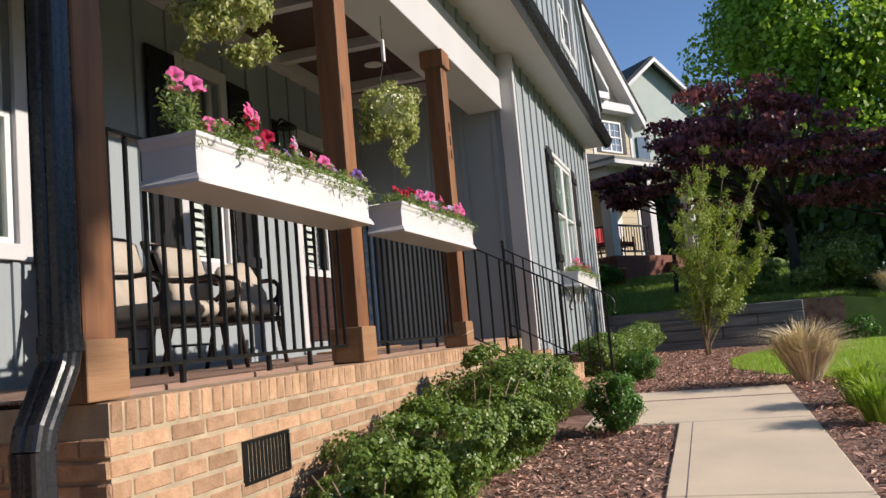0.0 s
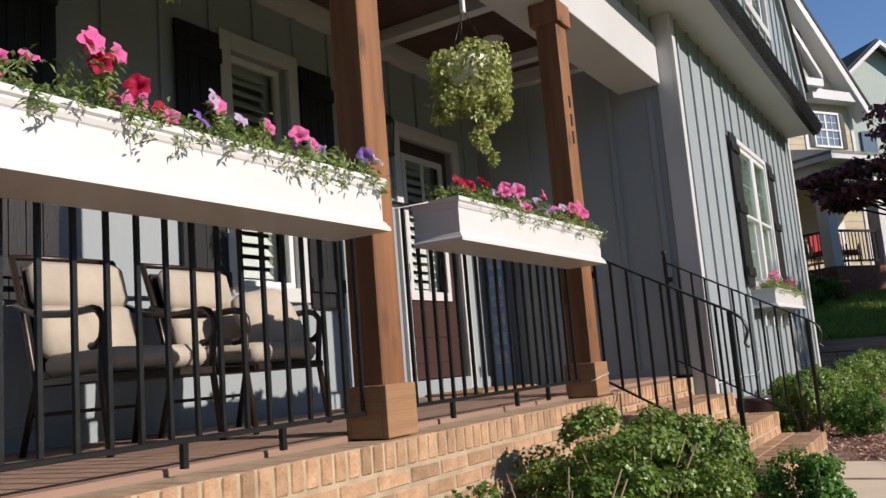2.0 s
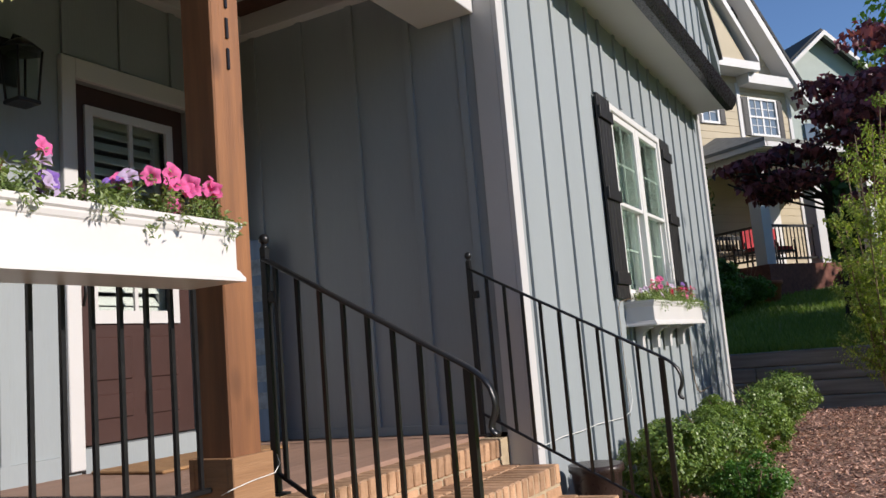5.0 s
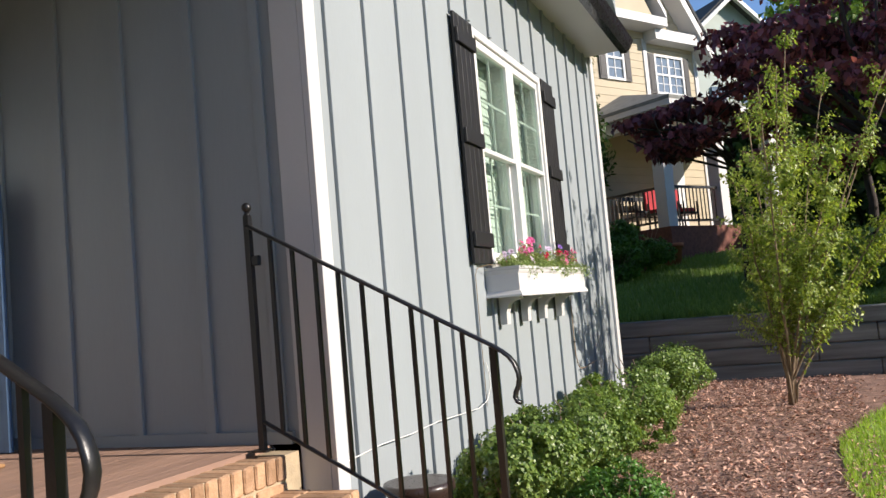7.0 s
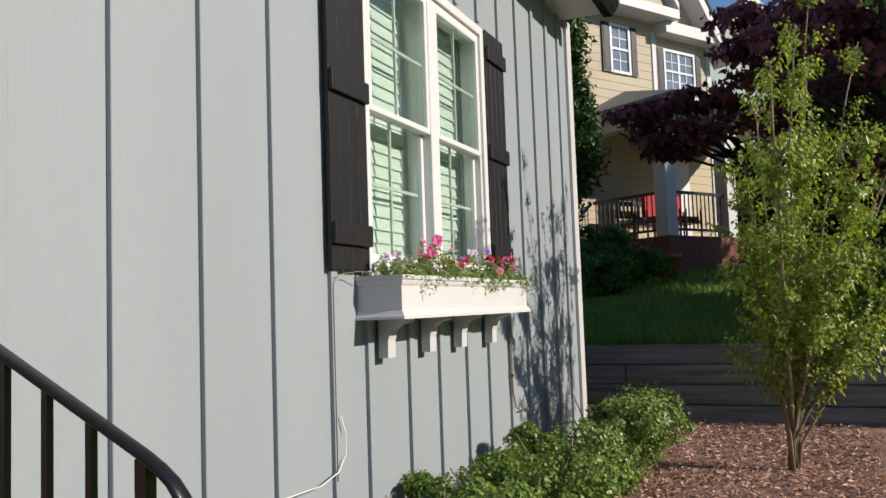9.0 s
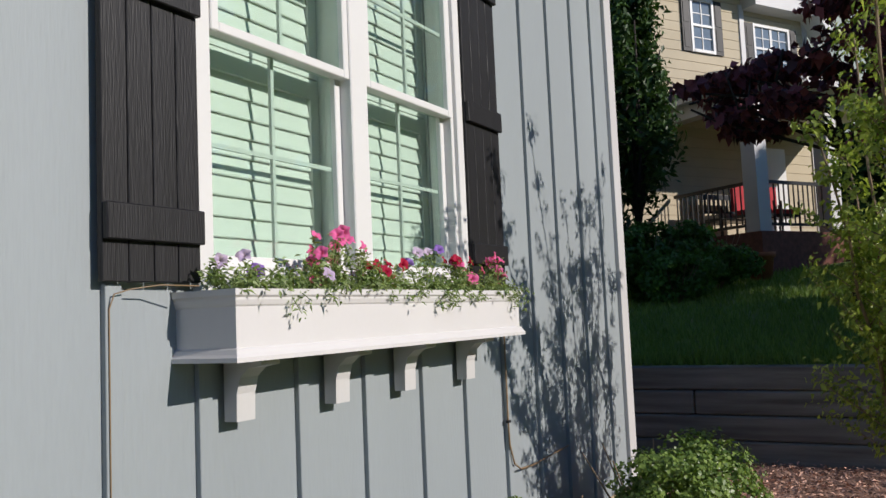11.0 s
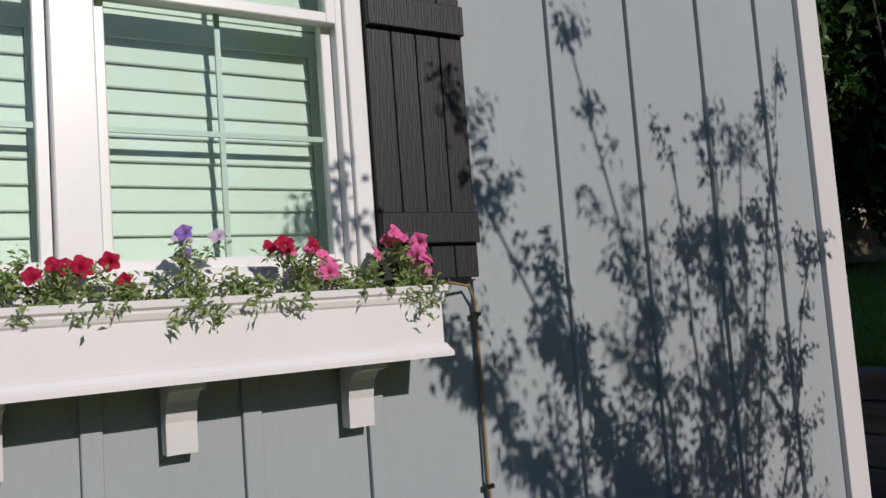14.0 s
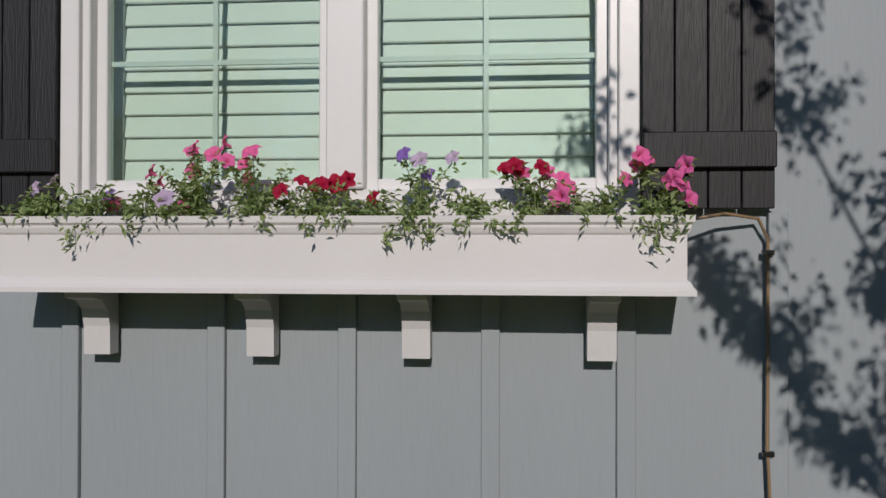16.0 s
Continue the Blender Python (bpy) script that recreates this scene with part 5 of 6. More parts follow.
# ---- crape myrtle ----
def myrtle(x, y, z, seed):
    t = thing("crape_myrtle", (x, y, z), "young multi-stemmed crape myrtle with fresh green leaves", "tree")
    r = random.Random(seed)
    places, ways = [], []
    # each stem: how far its tip leans out and along the wall, its height, and how bushy it is
    for k, (lx, ly, top, bushy) in enumerate(((0.10, -0.56, 3.0, 20), (-0.25, -0.12, 2.55, 22), (0.30, 0.38, 2.72, 22), (-0.15, 0.56, 3.0, 20), (0.05, -1.08, 2.66, 36), (-0.10, -1.5, 2.42, 28),
                                              (0.25, -1.02, 1.85, 38), (-0.45, -0.72, 2.1, 32), (0.55, -0.35, 2.35, 22), (-0.4, 0.62, 2.15, 22), (0.6, 0.2, 2.3, 22), (0.1, 0.1, 2.75, 20), (0.55, -0.25, 1.3, 30), (0.6, 0.2, 1.1, 26), (0.3, -0.4, 1.5, 26))):
        lx = 0.1 + lx * (1.65 if lx > 0 else 0.75)
        top += 0.42 * lx
        pts = []
        for q in range(9):
            u = q / 8
            pts.append(Vector((x + 0.016 * math.cos(k * 2.4) + lx * max(0.0, (u - 0.08) / 0.92) ** 1.15 + r.uniform(-0.015, 0.015), y + 0.016 * math.sin(k * 2.4) + ly * max(0.0, (u - 0.08) / 0.92) ** 1.15 + r.uniform(-0.02, 0.02), z - 0.03 + top * u)))
        part("stem", tube(bmesh.new(), pts, 0.013, 7, 0.004), BARK, t)
        twigs = bmesh.new()
        for q in range(bushy):
            u = 0.22 + 0.78 * r.random() ** 0.95
            i = min(7, int(u * 8))
            b0 = pts[i].lerp(pts[i + 1], u * 8 - i)
            a2 = r.uniform(0, 6.28)
            ln = r.uniform(0.12, 0.52) * (1.2 - 0.98 * u)
            b1 = b0 + Vector((math.cos(a2) * ln, math.sin(a2) * ln, ln * r.uniform(0.5, 1.4)))
            tube(twigs, [b0, b1], 0.004, 4, 0.0015, caps=False)
            for _ in range(int(19 + ln * 165)):
                v = r.random() ** 0.8
                places.append(b0.lerp(b1, v) + Vector((r.gauss(0, 0.026), r.gauss(0, 0.026), r.gauss(0, 0.022))))
                ways.append((math.cos(a2), math.sin(a2), 0.8))
        tagged(part("twig_mass", twigs, BARK, t), kind="stuff")
    leaves("crown", np.array([tuple(p) for p in places]), np.array(ways), 0.036, MYRTLE, t, slim=0.62, seed=seed)


myrtle(-0.08, 13.2, 0.0, 77)


# ---- retaining wall ----
ret = thing("retaining_wall", (0.2, WALL_Y, 0), "weathered grey timber retaining wall below the grass bank", "retaining wall", kind="structure")
for c in range(4):
    x = -4.0 - 0.6 * (c % 2)
    while x < 1.5:
        x1 = min(x + 2.4, 1.55)
        part("timber", cubes((x + 0.004, x1 - 0.004, WALL_Y - 0.04 + 0.012 * c, WALL_Y + 0.11, -0.02 + 0.19 * c, 0.163 + 0.19 * c), bevel=0.012), TIMBER, ret)
        x = x1


# ---- grass ----
def turf(name, pts, size, label, seed, mat=GRASS):
    n = len(pts)
    rng = np.random.default_rng(seed)
    p = np.array(pts)
    lean = rng.normal(0, 0.35, (n, 2))
    s = size * rng.uniform(0.6, 1.3, n)
    an = rng.uniform(0, np.pi, n)
    w = 0.09 * s
    side = np.stack([np.cos(an) * w, np.sin(an) * w, np.zeros(n)], 1)
    tip = p + np.stack([lean[:, 0] * s, lean[:, 1] * s, s], 1)
    v = np.stack([p - side, p + side, tip], 1).reshape(-1, 3)
    me = bpy.data.meshes.new(name)
    me.from_pydata(v, [], np.arange(n * 3).reshape(n, 3))
    return tagged(mesh_part(name, me, mat), label, "grass", kind="stuff")


rng = np.random.default_rng(21)
pts = []
while len(pts) < 60000:
    x, y = rng.uniform(0.15, 4.5), rng.uniform(7.9, 14.4)
    edge = 0.2 + 0.75 * max(0, (10.0 - y) / 2.0) ** 1.3 + 0.42 * max(0, (y - 11.2) / 1.6) ** 1.4
    if x > edge:
        pts.append((x, y, ground_z(x, y)))
turf("front_lawn", pts, 0.055, "bright green clipped lawn", 22)
lawn_bm = bmesh.new()
ring = []
for k in range(25):
    y = 8.0 + 6.3 * k / 24
    ring.append((0.2 + 0.75 * max(0, (10.0 - y) / 2.0) ** 1.3 + 0.42 * max(0, (y - 11.2) / 1.6) ** 1.4, y, 0.008))
vs = [lawn_bm.verts.new(p) for p in ring] + [lawn_bm.verts.new((12, 14.3, 0.008)), lawn_bm.verts.new((12, 8.0, 0.008))]
lawn_bm.faces.new(vs[::-1])
bmesh.ops.recalc_face_normals(lawn_bm, faces=lawn_bm.faces)
structure("lawn", lawn_bm, LAWN, "green lawn beyond the mulch bed", "lawn")
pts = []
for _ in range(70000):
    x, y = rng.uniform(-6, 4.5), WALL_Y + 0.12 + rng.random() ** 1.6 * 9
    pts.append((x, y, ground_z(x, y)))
turf("bank_grass", pts, 0.085, "shaded green grass on the bank above the wall", 23, SHADEGRASS)


# dry ornamental grass and iris clumps by the walk
def blade_clump(name, x, y, n, h, spread, mat, label, seed):
    rng = np.random.default_rng(seed)
    z = ground_z(x, y)
    an = rng.uniform(0, 6.28, n)
    out = rng.random(n) ** 0.7 * spread
    hh = h * rng.uniform(0.55, 1.0, n)
    w = 0.006 * rng.uniform(0.7, 1.4, n)
    dx, dy = np.cos(an), np.sin(an)
    base = np.stack([x + dx * 0.1 * rng.random(n), y + dy * 0.1 * rng.random(n), np.full(n, z)], 1)
    mid = base + np.stack([dx * out * 0.4, dy * out * 0.4, hh * 0.7], 1)
    tip = base + np.stack([dx * out, dy * out, hh * (1 - 0.25 * out / spread)], 1)
    s = np.stack([-dy * w, dx * w, np.zeros(n)], 1)
    v = np.stack([base - s, base + s, mid + s, mid - s, tip], 1).reshape(-1, 3)
    i = np.arange(n)[:, None] * 5
    me = bpy.data.meshes.new(name)
    me.from_pydata(v, [], [tuple(q) for q in np.vstack([i + [0, 1, 2], i + [0, 2, 3], i + [3, 2, 4]])])
    root = thing(name, (x, y, z), label, "grass clump")
    tagged(mesh_part("leaf_tuft", me, mat, root), kind="stuff")


blade_clump("ornamental_grass", 0.76, 7.85, 800, 0.62, 0.6, DRYGRASS, "dry straw-coloured ornamental grass clump", 31)
blade_clump("green_perennial", 0.92, 6.25, 360, 0.35, 0.28, GRASS, "green strappy perennial clump beside the walk", 32)
blade_clump("green_perennial", 0.9, 5.45, 320, 0.33, 0.25, GRASS, "green strappy perennial clump beside the walk", 33)


# ---- larger trees ----
def tree(name, x, y, z, trunk_h, centre, radii, n, size, mat, bark, label, seed, lobes=40, r0=0.12, slim=0.8, lobe=(0.16, 0.34), flat=1.0):
    t = thing(name, (x, y, z), label, "tree")
    r = random.Random(seed)
    rng = np.random.default_rng(seed)
    part("trunk", tube(bmesh.new(), [(x, y, z - 0.1), (x + 0.05, y, z + trunk_h * 0.5), (x - 0.03, y + 0.05, z + trunk_h), (centre[0], centre[1], centre[2])], r0, 10, r0 * 0.45), bark, t)
    for k in range(16):
        an = 2.4 * k
        u = r.uniform(0.5, 0.9)
        part("limb", tube(bmesh.new(), [(x, y, z + trunk_h * r.uniform(0.75, 1.1)), (centre[0] + radii[0] * 0.4 * math.cos(an), centre[1] + radii[1] * 0.4 * math.sin(an), centre[2] + radii[2] * r.uniform(-0.5, 0.2)),
                     (centre[0] + radii[0] * u * math.cos(an), centre[1] + radii[1] * u * math.sin(an), centre[2] + radii[2] * r.uniform(-0.5, 0.6))], r0 * 0.4, 6, 0.012), bark, t)
    p, o = clumps(rng, n, centre, radii, lobes, 0.6, lobe, flat=flat)
    leaves("crown", p, o, size, mat, t, slim=slim, seed=seed)


tree("purple_redbud", 1.7, 17.6, ground_z(1.7, 17.6), 1.6, (1.1, 17.4, 3.9), (2.75, 2.2, 1.9), 9500, 0.12, PURPLE, DARK_BARK, "dark purple-leaved ornamental tree on the bank", 61, 70, lobe=(0.10, 0.21), flat=0.42)
tree("purple_redbud", 4.6, 19.5, ground_z(4.6, 19.5), 1.6, (4.5, 19.3, 3.2), (2.9, 2.4, 1.45), 6500, 0.12, PURPLE, DARK_BARK, "dark purple-leaved ornamental tree on the bank", 62, 60, lobe=(0.10, 0.21), flat=0.42)
tree("purple_redbud", -0.6, 18.4, ground_z(-0.6, 18.4), 2.15, (-1.3, 17.9, 3.42), (1.1, 0.9, 0.52), 1900, 0.12, PURPLE, DARK_BARK, "dark purple-leaved ornamental tree on the bank", 70, 26, 0.05, lobe=(0.14, 0.28), flat=0.35)
tree("dogwood_tree", 1.3, 20.6, ground_z(1.3, 20.6), 1.8, (1.1, 20.4, 4.3), (1.9, 1.6, 1.9), 9000, 0.13, BUSH, DARK_BARK, "mid-green leafy tree behind the purple one", 73, 50, 0.09, lobe=(0.14, 0.28))
tree("oak_tree", 6.0, 38, ground_z(6.0, 38), 5, (5.8, 38, 12.5), (7.2, 5, 9.5), 70000, 0.25, TREELEAF, DARK_BARK, "tall broad green shade tree behind the bank", 63, 150, 0.3, lobe=(0.10, 0.22))
tree("oak_tree", 17, 42, ground_z(17, 42), 4, (17, 42, 7.5), (5.5, 5, 4), 30000, 0.24, TREELEAF, DARK_BARK, "tall broad green shade tree behind the bank", 64, 90, 0.3, lobe=(0.12, 0.25))
# next two are never in view: added sunward to shade bank and neighbouring porch
tree("oak_tree", 9.5, 19.5, ground_z(9.5, 19.5), 3, (9.5, 17.7, 6.0), (3.0, 2.8, 4.1), 8500, 0.25, TREELEAF, DARK_BARK, "tall broad green shade tree behind the bank", 66, 80, 0.25, lobe=(0.14, 0.28))
tree("oak_tree", 9.5, 23.5, ground_z(9.5, 23.5), 4, (9.5, 23.5, 7.4), (3.0, 2.6, 2.6), 11000, 0.22, TREELEAF, DARK_BARK, "tall broad green shade tree behind the bank", 68, 60, 0.2, lobe=(0.16, 0.3))
# unseen tree, added so that its shadow darkens the first post and downspout
tree("unseen_shade_tree", 10.5, 1.9, ground_z(10.5, 1.9), 6.2, (10.5, 2.5, 9.65), (1.9, 1.35, 3.1), 22000, 0.24, TREELEAF, DARK_BARK, "slender green tree out of view, added to shade the porch post", 67, 50, 0.14, lobe=(0.2, 0.36))
tree("magnolia_tree", -3.55, 20.7, ground_z(-3.55, 20.7), 1.2, (-3.5, 20.7, 4.5), (0.8, 0.8, 2.3), 8000, 0.13, DARKLEAF, DARK_BARK, "dark glossy-leaved evergreen tree by the neighbouring house", 65, 50, 0.08, 0.5)
for k, (x, y, h) in enumerate(((-4.6, 20.6, 5.6), (-5.4, 21.4, 6.8), (-6.0, 19.8, 6.4), (-7.4, 19.0, 6.0), (-9.0, 18.2, 6.0))):
    tree("magnolia_tree", x, y, ground_z(x, y), 0.5, (x, y, 1.2 + h / 2), (1.25, 1.2, h / 2), 9000, 0.18, DARKLEAF, DARK_BARK, "dark glossy-leaved evergreen tree by the neighbouring house", 165 + k, 50, 0.08, 0.5)
for k, (x, y, h) in enumerate(((-2.62, 21.45, 1.05), (-2.95, 20.85, 1.05), (-3.35, 20.3, 1.15), (-3.85, 19.9, 1.2), (-2.85, 19.9, 0.75))):
    shrub("hedge_shrub", x, y, 0.62, 0.6, h, 6000, BOXWOOD, "dense green clipped hedge shrub by the neighbouring porch", 660 + k, 0.055, 14, "neighbouring hedge")
for k, (x, y, rx, h) in enumerate(((2.1, 16.2, 0.8, 0.9), (3.0, 16.6, 0.9, 1.0), (3.9, 17.0, 0.9, 1.0), (0.7, 16.6, 0.8, 0.9), (4.8, 17.6, 1.0, 1.2), (2.6, 18.6, 1.0, 1.4), (5.6, 19.5, 1.2, 1.6))):
    shrub("bank_shrub", x, y, rx, rx * 0.8, h, 5000, BUSH, "leafy shrub on the shaded bank", 680 + k, 0.06, 12, "bank shrubs")
blade_clump("ornamental_grass", 3.0, 15.7, 500, 0.6, 0.5, DRYGRASS, "dry straw-coloured ornamental grass clump", 34)
blade_clump("ornamental_grass", 4.0, 16.0, 500, 0.6, 0.5, DRYGRASS, "dry straw-coloured ornamental grass clump", 35)
shrub("bank_shrub", 2.3, 14.6, 0.3, 0.3, 0.42, 2500, BOXWOOD, "small bright green shrub at the lawn's edge", 690, 0.04, 24, "bank shrubs")
rng = np.random.default_rng(91)                    # woods behind
p, o = [], []
for k in range(26):
    q, w = clumps(rng, 2600, (-30 + k * 3.4 + rng.uniform(-1, 1), 62 + rng.uniform(-6, 8) - abs(k - 10) * 0.6, rng.uniform(6, 9)), (4.5, 4, rng.uniform(5, 8)), 40, 0.5, (0.15, 0.3))
    p.append(q)
    o.append(w)
for k in range(8):
    q, w = clumps(rng, 3000, (-9 + k * 2.3, 41 + rng.uniform(-1, 2), 4.5), (2.6, 2, 4.2), 40, 0.5, (0.15, 0.3))
    p.append(q)
    o.append(w)
for k in range(14):
    q, w = clumps(rng, 2600, (6 + k * 2.4, 36 + rng.uniform(-4, 6), 4.2), (3.0, 3, 3.2), 40, 0.5, (0.15, 0.3))
    p.append(q)
    o.append(w)
# unseen trees added across the street and at the drive end, to block low sky light and close the place round the camera
for k in range(20):
    q, w = clumps(rng, 1500, (25 + rng.uniform(-2, 3), -24 + k * 3.6, 4.8), (2.9, 2.9, rng.uniform(4.4, 5.6)), 30, 0.5, (0.18, 0.34))
    p.append(q)
    o.append(w)
for k in range(14):
    q, w = clumps(rng, 1500, (-14 + k * 3.0, -16 + rng.uniform(-2, 2), 1.9), (2.8, 2.8, rng.uniform(2.0, 2.8)), 30, 0.5, (0.18, 0.34))
    p.append(q)
    o.append(w)
leaves("far_woods", np.vstack(p), np.vstack(o), 0.5, DARKLEAF, None, slim=0.8, seed=92)
tagged(bpy.data.objects["far_woods"], "dense green woods in the distance", "woods", kind="stuff")


# ---- neighbouring house ----
NB_ROOF = surf("weathered_shingle", (0.23, 0.235, 0.22), 0.9, 0.15, 5, 40, 0.5)
RED_BRICK = surf("red_brick", (0.22, 0.085, 0.06), 0.9, 0.2, 12, 60, 0.4)

NU, NO = Vector((0.518, 0.856, 0)), Vector((0.856, -0.518, 0))
NB = Vector((-3.55, 26.0, 0))


def nb(u, o, z):
    return NB + NU * u + NO * o + Vector((0, 0, z))


def nbox(bm, u0, u1, o0, o1, z0, z1):
    """A box in the neighbouring house's own directions: along its front, out from it, up."""
    vs = [bm.verts.new(nb(u, o, z)) for u in (u0, u1) for o in (o0, o1) for z in (z0, z1)]
    for f in ((0, 1, 3, 2), (4, 6, 7, 5), (0, 4, 5, 1), (2, 3, 7, 6), (0, 2, 6, 4), (1, 5, 7, 3)):
        bm.faces.new([vs[i] for i in f])
    return bm


def nboxes(*dims):
    bm = bmesh.new()
    for d in dims:
        nbox(bm, *d)
    bmesh.ops.recalc_face_normals(bm, faces=bm.faces)
    return bm


def npoly(pts, o0, o1):
    bm = bmesh.new()
    a0 = [bm.verts.new(nb(u, o0, z)) for u, z in pts]
    b0 = [bm.verts.new(nb(u, o1, z)) for u, z in pts]
    bm.faces.new(a0)
    bm.faces.new(b0[::-1])
    for i in range(len(pts)):
        j = (i + 1) % len(pts)
        bm.faces.new((a0[i], a0[j], b0[j], b0[i]))
    bmesh.ops.recalc_face_normals(bm, faces=bm.faces)
    return bm


house = thing("neighbouring_house", tuple(nb(0, -3, 1.8)), "two-storey beige clapboard house with white trim and a front porch", "house")
part("wall", npoly([(-7, 1.5), (3.25, 1.5), (3.25, 7.6), (0.72, 10.7), (-1.81, 7.6), (-7, 7.6)], -8, 0), BEIGE, house)
z = 2.4
while z < 10.3:                      # clapboards
    right = 3.25 if z < 7.4 else 0.72 + (10.6 - z - 0.19) * 0.8
    spans = ((-7, 1.1), (1.24, right)) if z < 7.4 else ((0.72 - (right - 0.72), right),)
    for u0, u1 in spans:
        if u1 - u0 > 0.2:
            part("clapboard", npoly([(u0, z), (u1, z), (u1, z + 0.19), (u0, z + 0.19)], 0.0, 0.018), BEIGE, house)
    z += 0.2
part("corner_trim", nboxes((1.1, 1.24, 0, 0.05, 5.6, 7.6)), SIDING_WHITE, house)
part("corner_trim", nboxes((3.14, 3.27, 0, 0.05, 1.6, 7.5)), SIDING_WHITE, house)
part("eave", nboxes((1.2, 3.45, -0.2, 0.42, 7.5, 7.78)), SIDING_WHITE, house)
part("eave", nboxes((-7, 1.46, -0.2, 0.62, 7.78, 8.0)), SIDING_WHITE, house)
part("rake", npoly([(3.5, 7.0), (3.5, 7.3), (0.72, 10.93), (-2.06, 7.3), (-2.06, 7.0), (0.72, 10.6)], 0.0, 0.5), SIDING_WHITE, house)
part("roof", npoly([(3.56, 7.28), (3.56, 7.4), (0.72, 11.08), (-2.12, 7.4), (-2.12, 7.28), (0.72, 10.93)], -8.2, 0.52), SHINGLE, house)
part("dormer", npoly([(-1.2, 8.0), (1.2, 8.0), (0.05, 9.75)], 0.05, 0.42), BEIGE, house)
part("dormer_roof", npoly([(-1.42, 8.0), (-1.42, 8.16), (0.0, 10.25), (1.46, 8.16), (1.46, 8.0), (0.0, 9.98)], 0.0, 0.62), SIDING_WHITE, house)


def nwindow(u0, u1, z0, z1, cols=2, bars=4):
    w = part("window", nboxes((u0 - 0.06, u0, 0.02, 0.07, z0 - 0.06, z1 + 0.06), (u1, u1 + 0.06, 0.02, 0.07, z0 - 0.06, z1 + 0.06), (u0, u1, 0.02, 0.07, z1, z1 + 0.06), (u0, u1, 0.02, 0.08, z0 - 0.06, z0),
                               (u0, u1, 0.025, 0.06, (z0 + z1) / 2 - 0.025, (z0 + z1) / 2 + 0.025)), VINYL, house, "white divided window")
    part("pane", nboxes((u0, u1, 0.024, 0.029, z0, z1)), PANE, w)
    for k in range(1, cols):
        u = u0 + (u1 - u0) * k / cols
        wide = 0.035 if cols == 4 and k == 2 else 0.011
        part("glazing_bar", nboxes((u - wide, u + wide, 0.03, 0.045, z0, z1)), VINYL, w)
    for q in range(1, bars):
        zz = z0 + (z1 - z0) * q / bars
        part("glazing_bar", nboxes((u0, u1, 0.03, 0.043, zz - 0.009, zz + 0.009)), VINYL, w)
    for a0, a1 in ((u0 - 0.30, u0 - 0.07), (u1 + 0.07, u1 + 0.30)):
        part("shutter", nboxes((a0, a1, 0.025, 0.06, z0 - 0.06, z1 + 0.06)), SHUTTER, house, "dark panelled shutter")
        for q0, q1 in ((z0 + 0.02, (z0 + z1) / 2 - 0.03), ((z0 + z1) / 2 + 0.03, z1 - 0.02)):
            part("shutter_panel", nboxes((a0 + 0.04, a1 - 0.04, 0.06, 0.07, q0, q1)), SHUTTER, house)


PANE = surf("window_reflecting", (0.16, 0.20, 0.24), 0.08, 0.1, 3, 20, 0.0, spec=0.9)
nwindow(-0.30, 0.25, 6.46, 7.5)
nwindow(1.54, 2.58, 6.23, 7.18, 4)
nwindow(-2.6, -2.05, 6.46, 7.5)
nwindow(0.9, 1.24, 9.15, 9.7)
# its porch, whose hipped roof ends at the near corner column
part("porch_base", nboxes((-1.5, 3.2, 0.019, 2.4, 1.2, 2.42)), RED_BRICK, house, "dark red brick porch base")
part("porch_steps", nboxes((0.9, 2.3, 2.4, 2.8, 1.2, 2.2), (0.9, 2.3, 2.8, 3.2, 1.2, 1.95)), RED_BRICK, house)
part("porch_beam", nboxes((-1.34, 3.2, 1.93, 2.27, 4.75, 5.02)), SIDING_WHITE, house)
part("porch_beam", nboxes((-1.34, -1.04, 0.019, 1.93, 4.75, 5.02)), SIDING_WHITE, house)
part("porch_soffit", nboxes((-1.46, 3.4, 0.019, 2.66, 5.02, 5.08)), SIDING_WHITE, house)
bm = bmesh.new()
eave_z, top_z = 5.2, 6.02
q = [nb(-1.56, 2.76, eave_z), nb(3.5, 2.76, eave_z), nb(3.5, 0.019, top_z), nb(0.1, 0.019, top_z), nb(-1.56, 0.019, eave_z)]
va = [bm.verts.new(v) for v in q]
vb = [bm.verts.new(v - Vector((0, 0, 0.08))) for v in q]
for ring in ((0, 1, 2, 3), (0, 3, 4)):
    bm.faces.new([va[i] for i in ring])
    bm.faces.new([vb[i] for i in ring[::-1]])
for i in range(5):
    bm.faces.new((va[i], vb[i], vb[(i + 1) % 5], va[(i + 1) % 5]))
bmesh.ops.recalc_face_normals(bm, faces=bm.faces)
part("porch_roof", bm, NB_ROOF, house, "grey shingled hipped porch roof")
part("porch_gutter", nboxes((-1.5, 3.45, 2.66, 2.75, 5.0, 5.12)), SIDING_WHITE, house)
part("porch_gutter", nboxes((-1.55, -1.46, 0.019, 2.75, 5.0, 5.12)), SIDING_WHITE, house)
for u in (-1.2, 0.75, 2.9):
    part("column", nboxes((u - 0.15, u + 0.15, 1.95, 2.25, 2.42, 4.75)), SIDING_WHITE, house, "square white porch column")
    part("column_cap", nboxes((u - 0.19, u + 0.19, 1.91, 2.29, 4.6, 4.7)), SIDING_WHITE, house)
part("front_door", nboxes((1.35, 2.2, 0.019, 0.06, 2.45, 4.5)), VINYL, house)
for u0, u1 in ((-1.05, 0.6),):
    part("porch_rail", nboxes((u0, u1, 2.1, 2.15, 3.3, 3.36), (u0, u1, 2.1, 2.15, 2.55, 2.6)), IRON, house)
    k = u0
    while k < u1:
        part("rail_bar", nboxes((k, k + 0.02, 2.11, 2.13, 2.6, 3.3)), IRON, house)
        k += 0.13
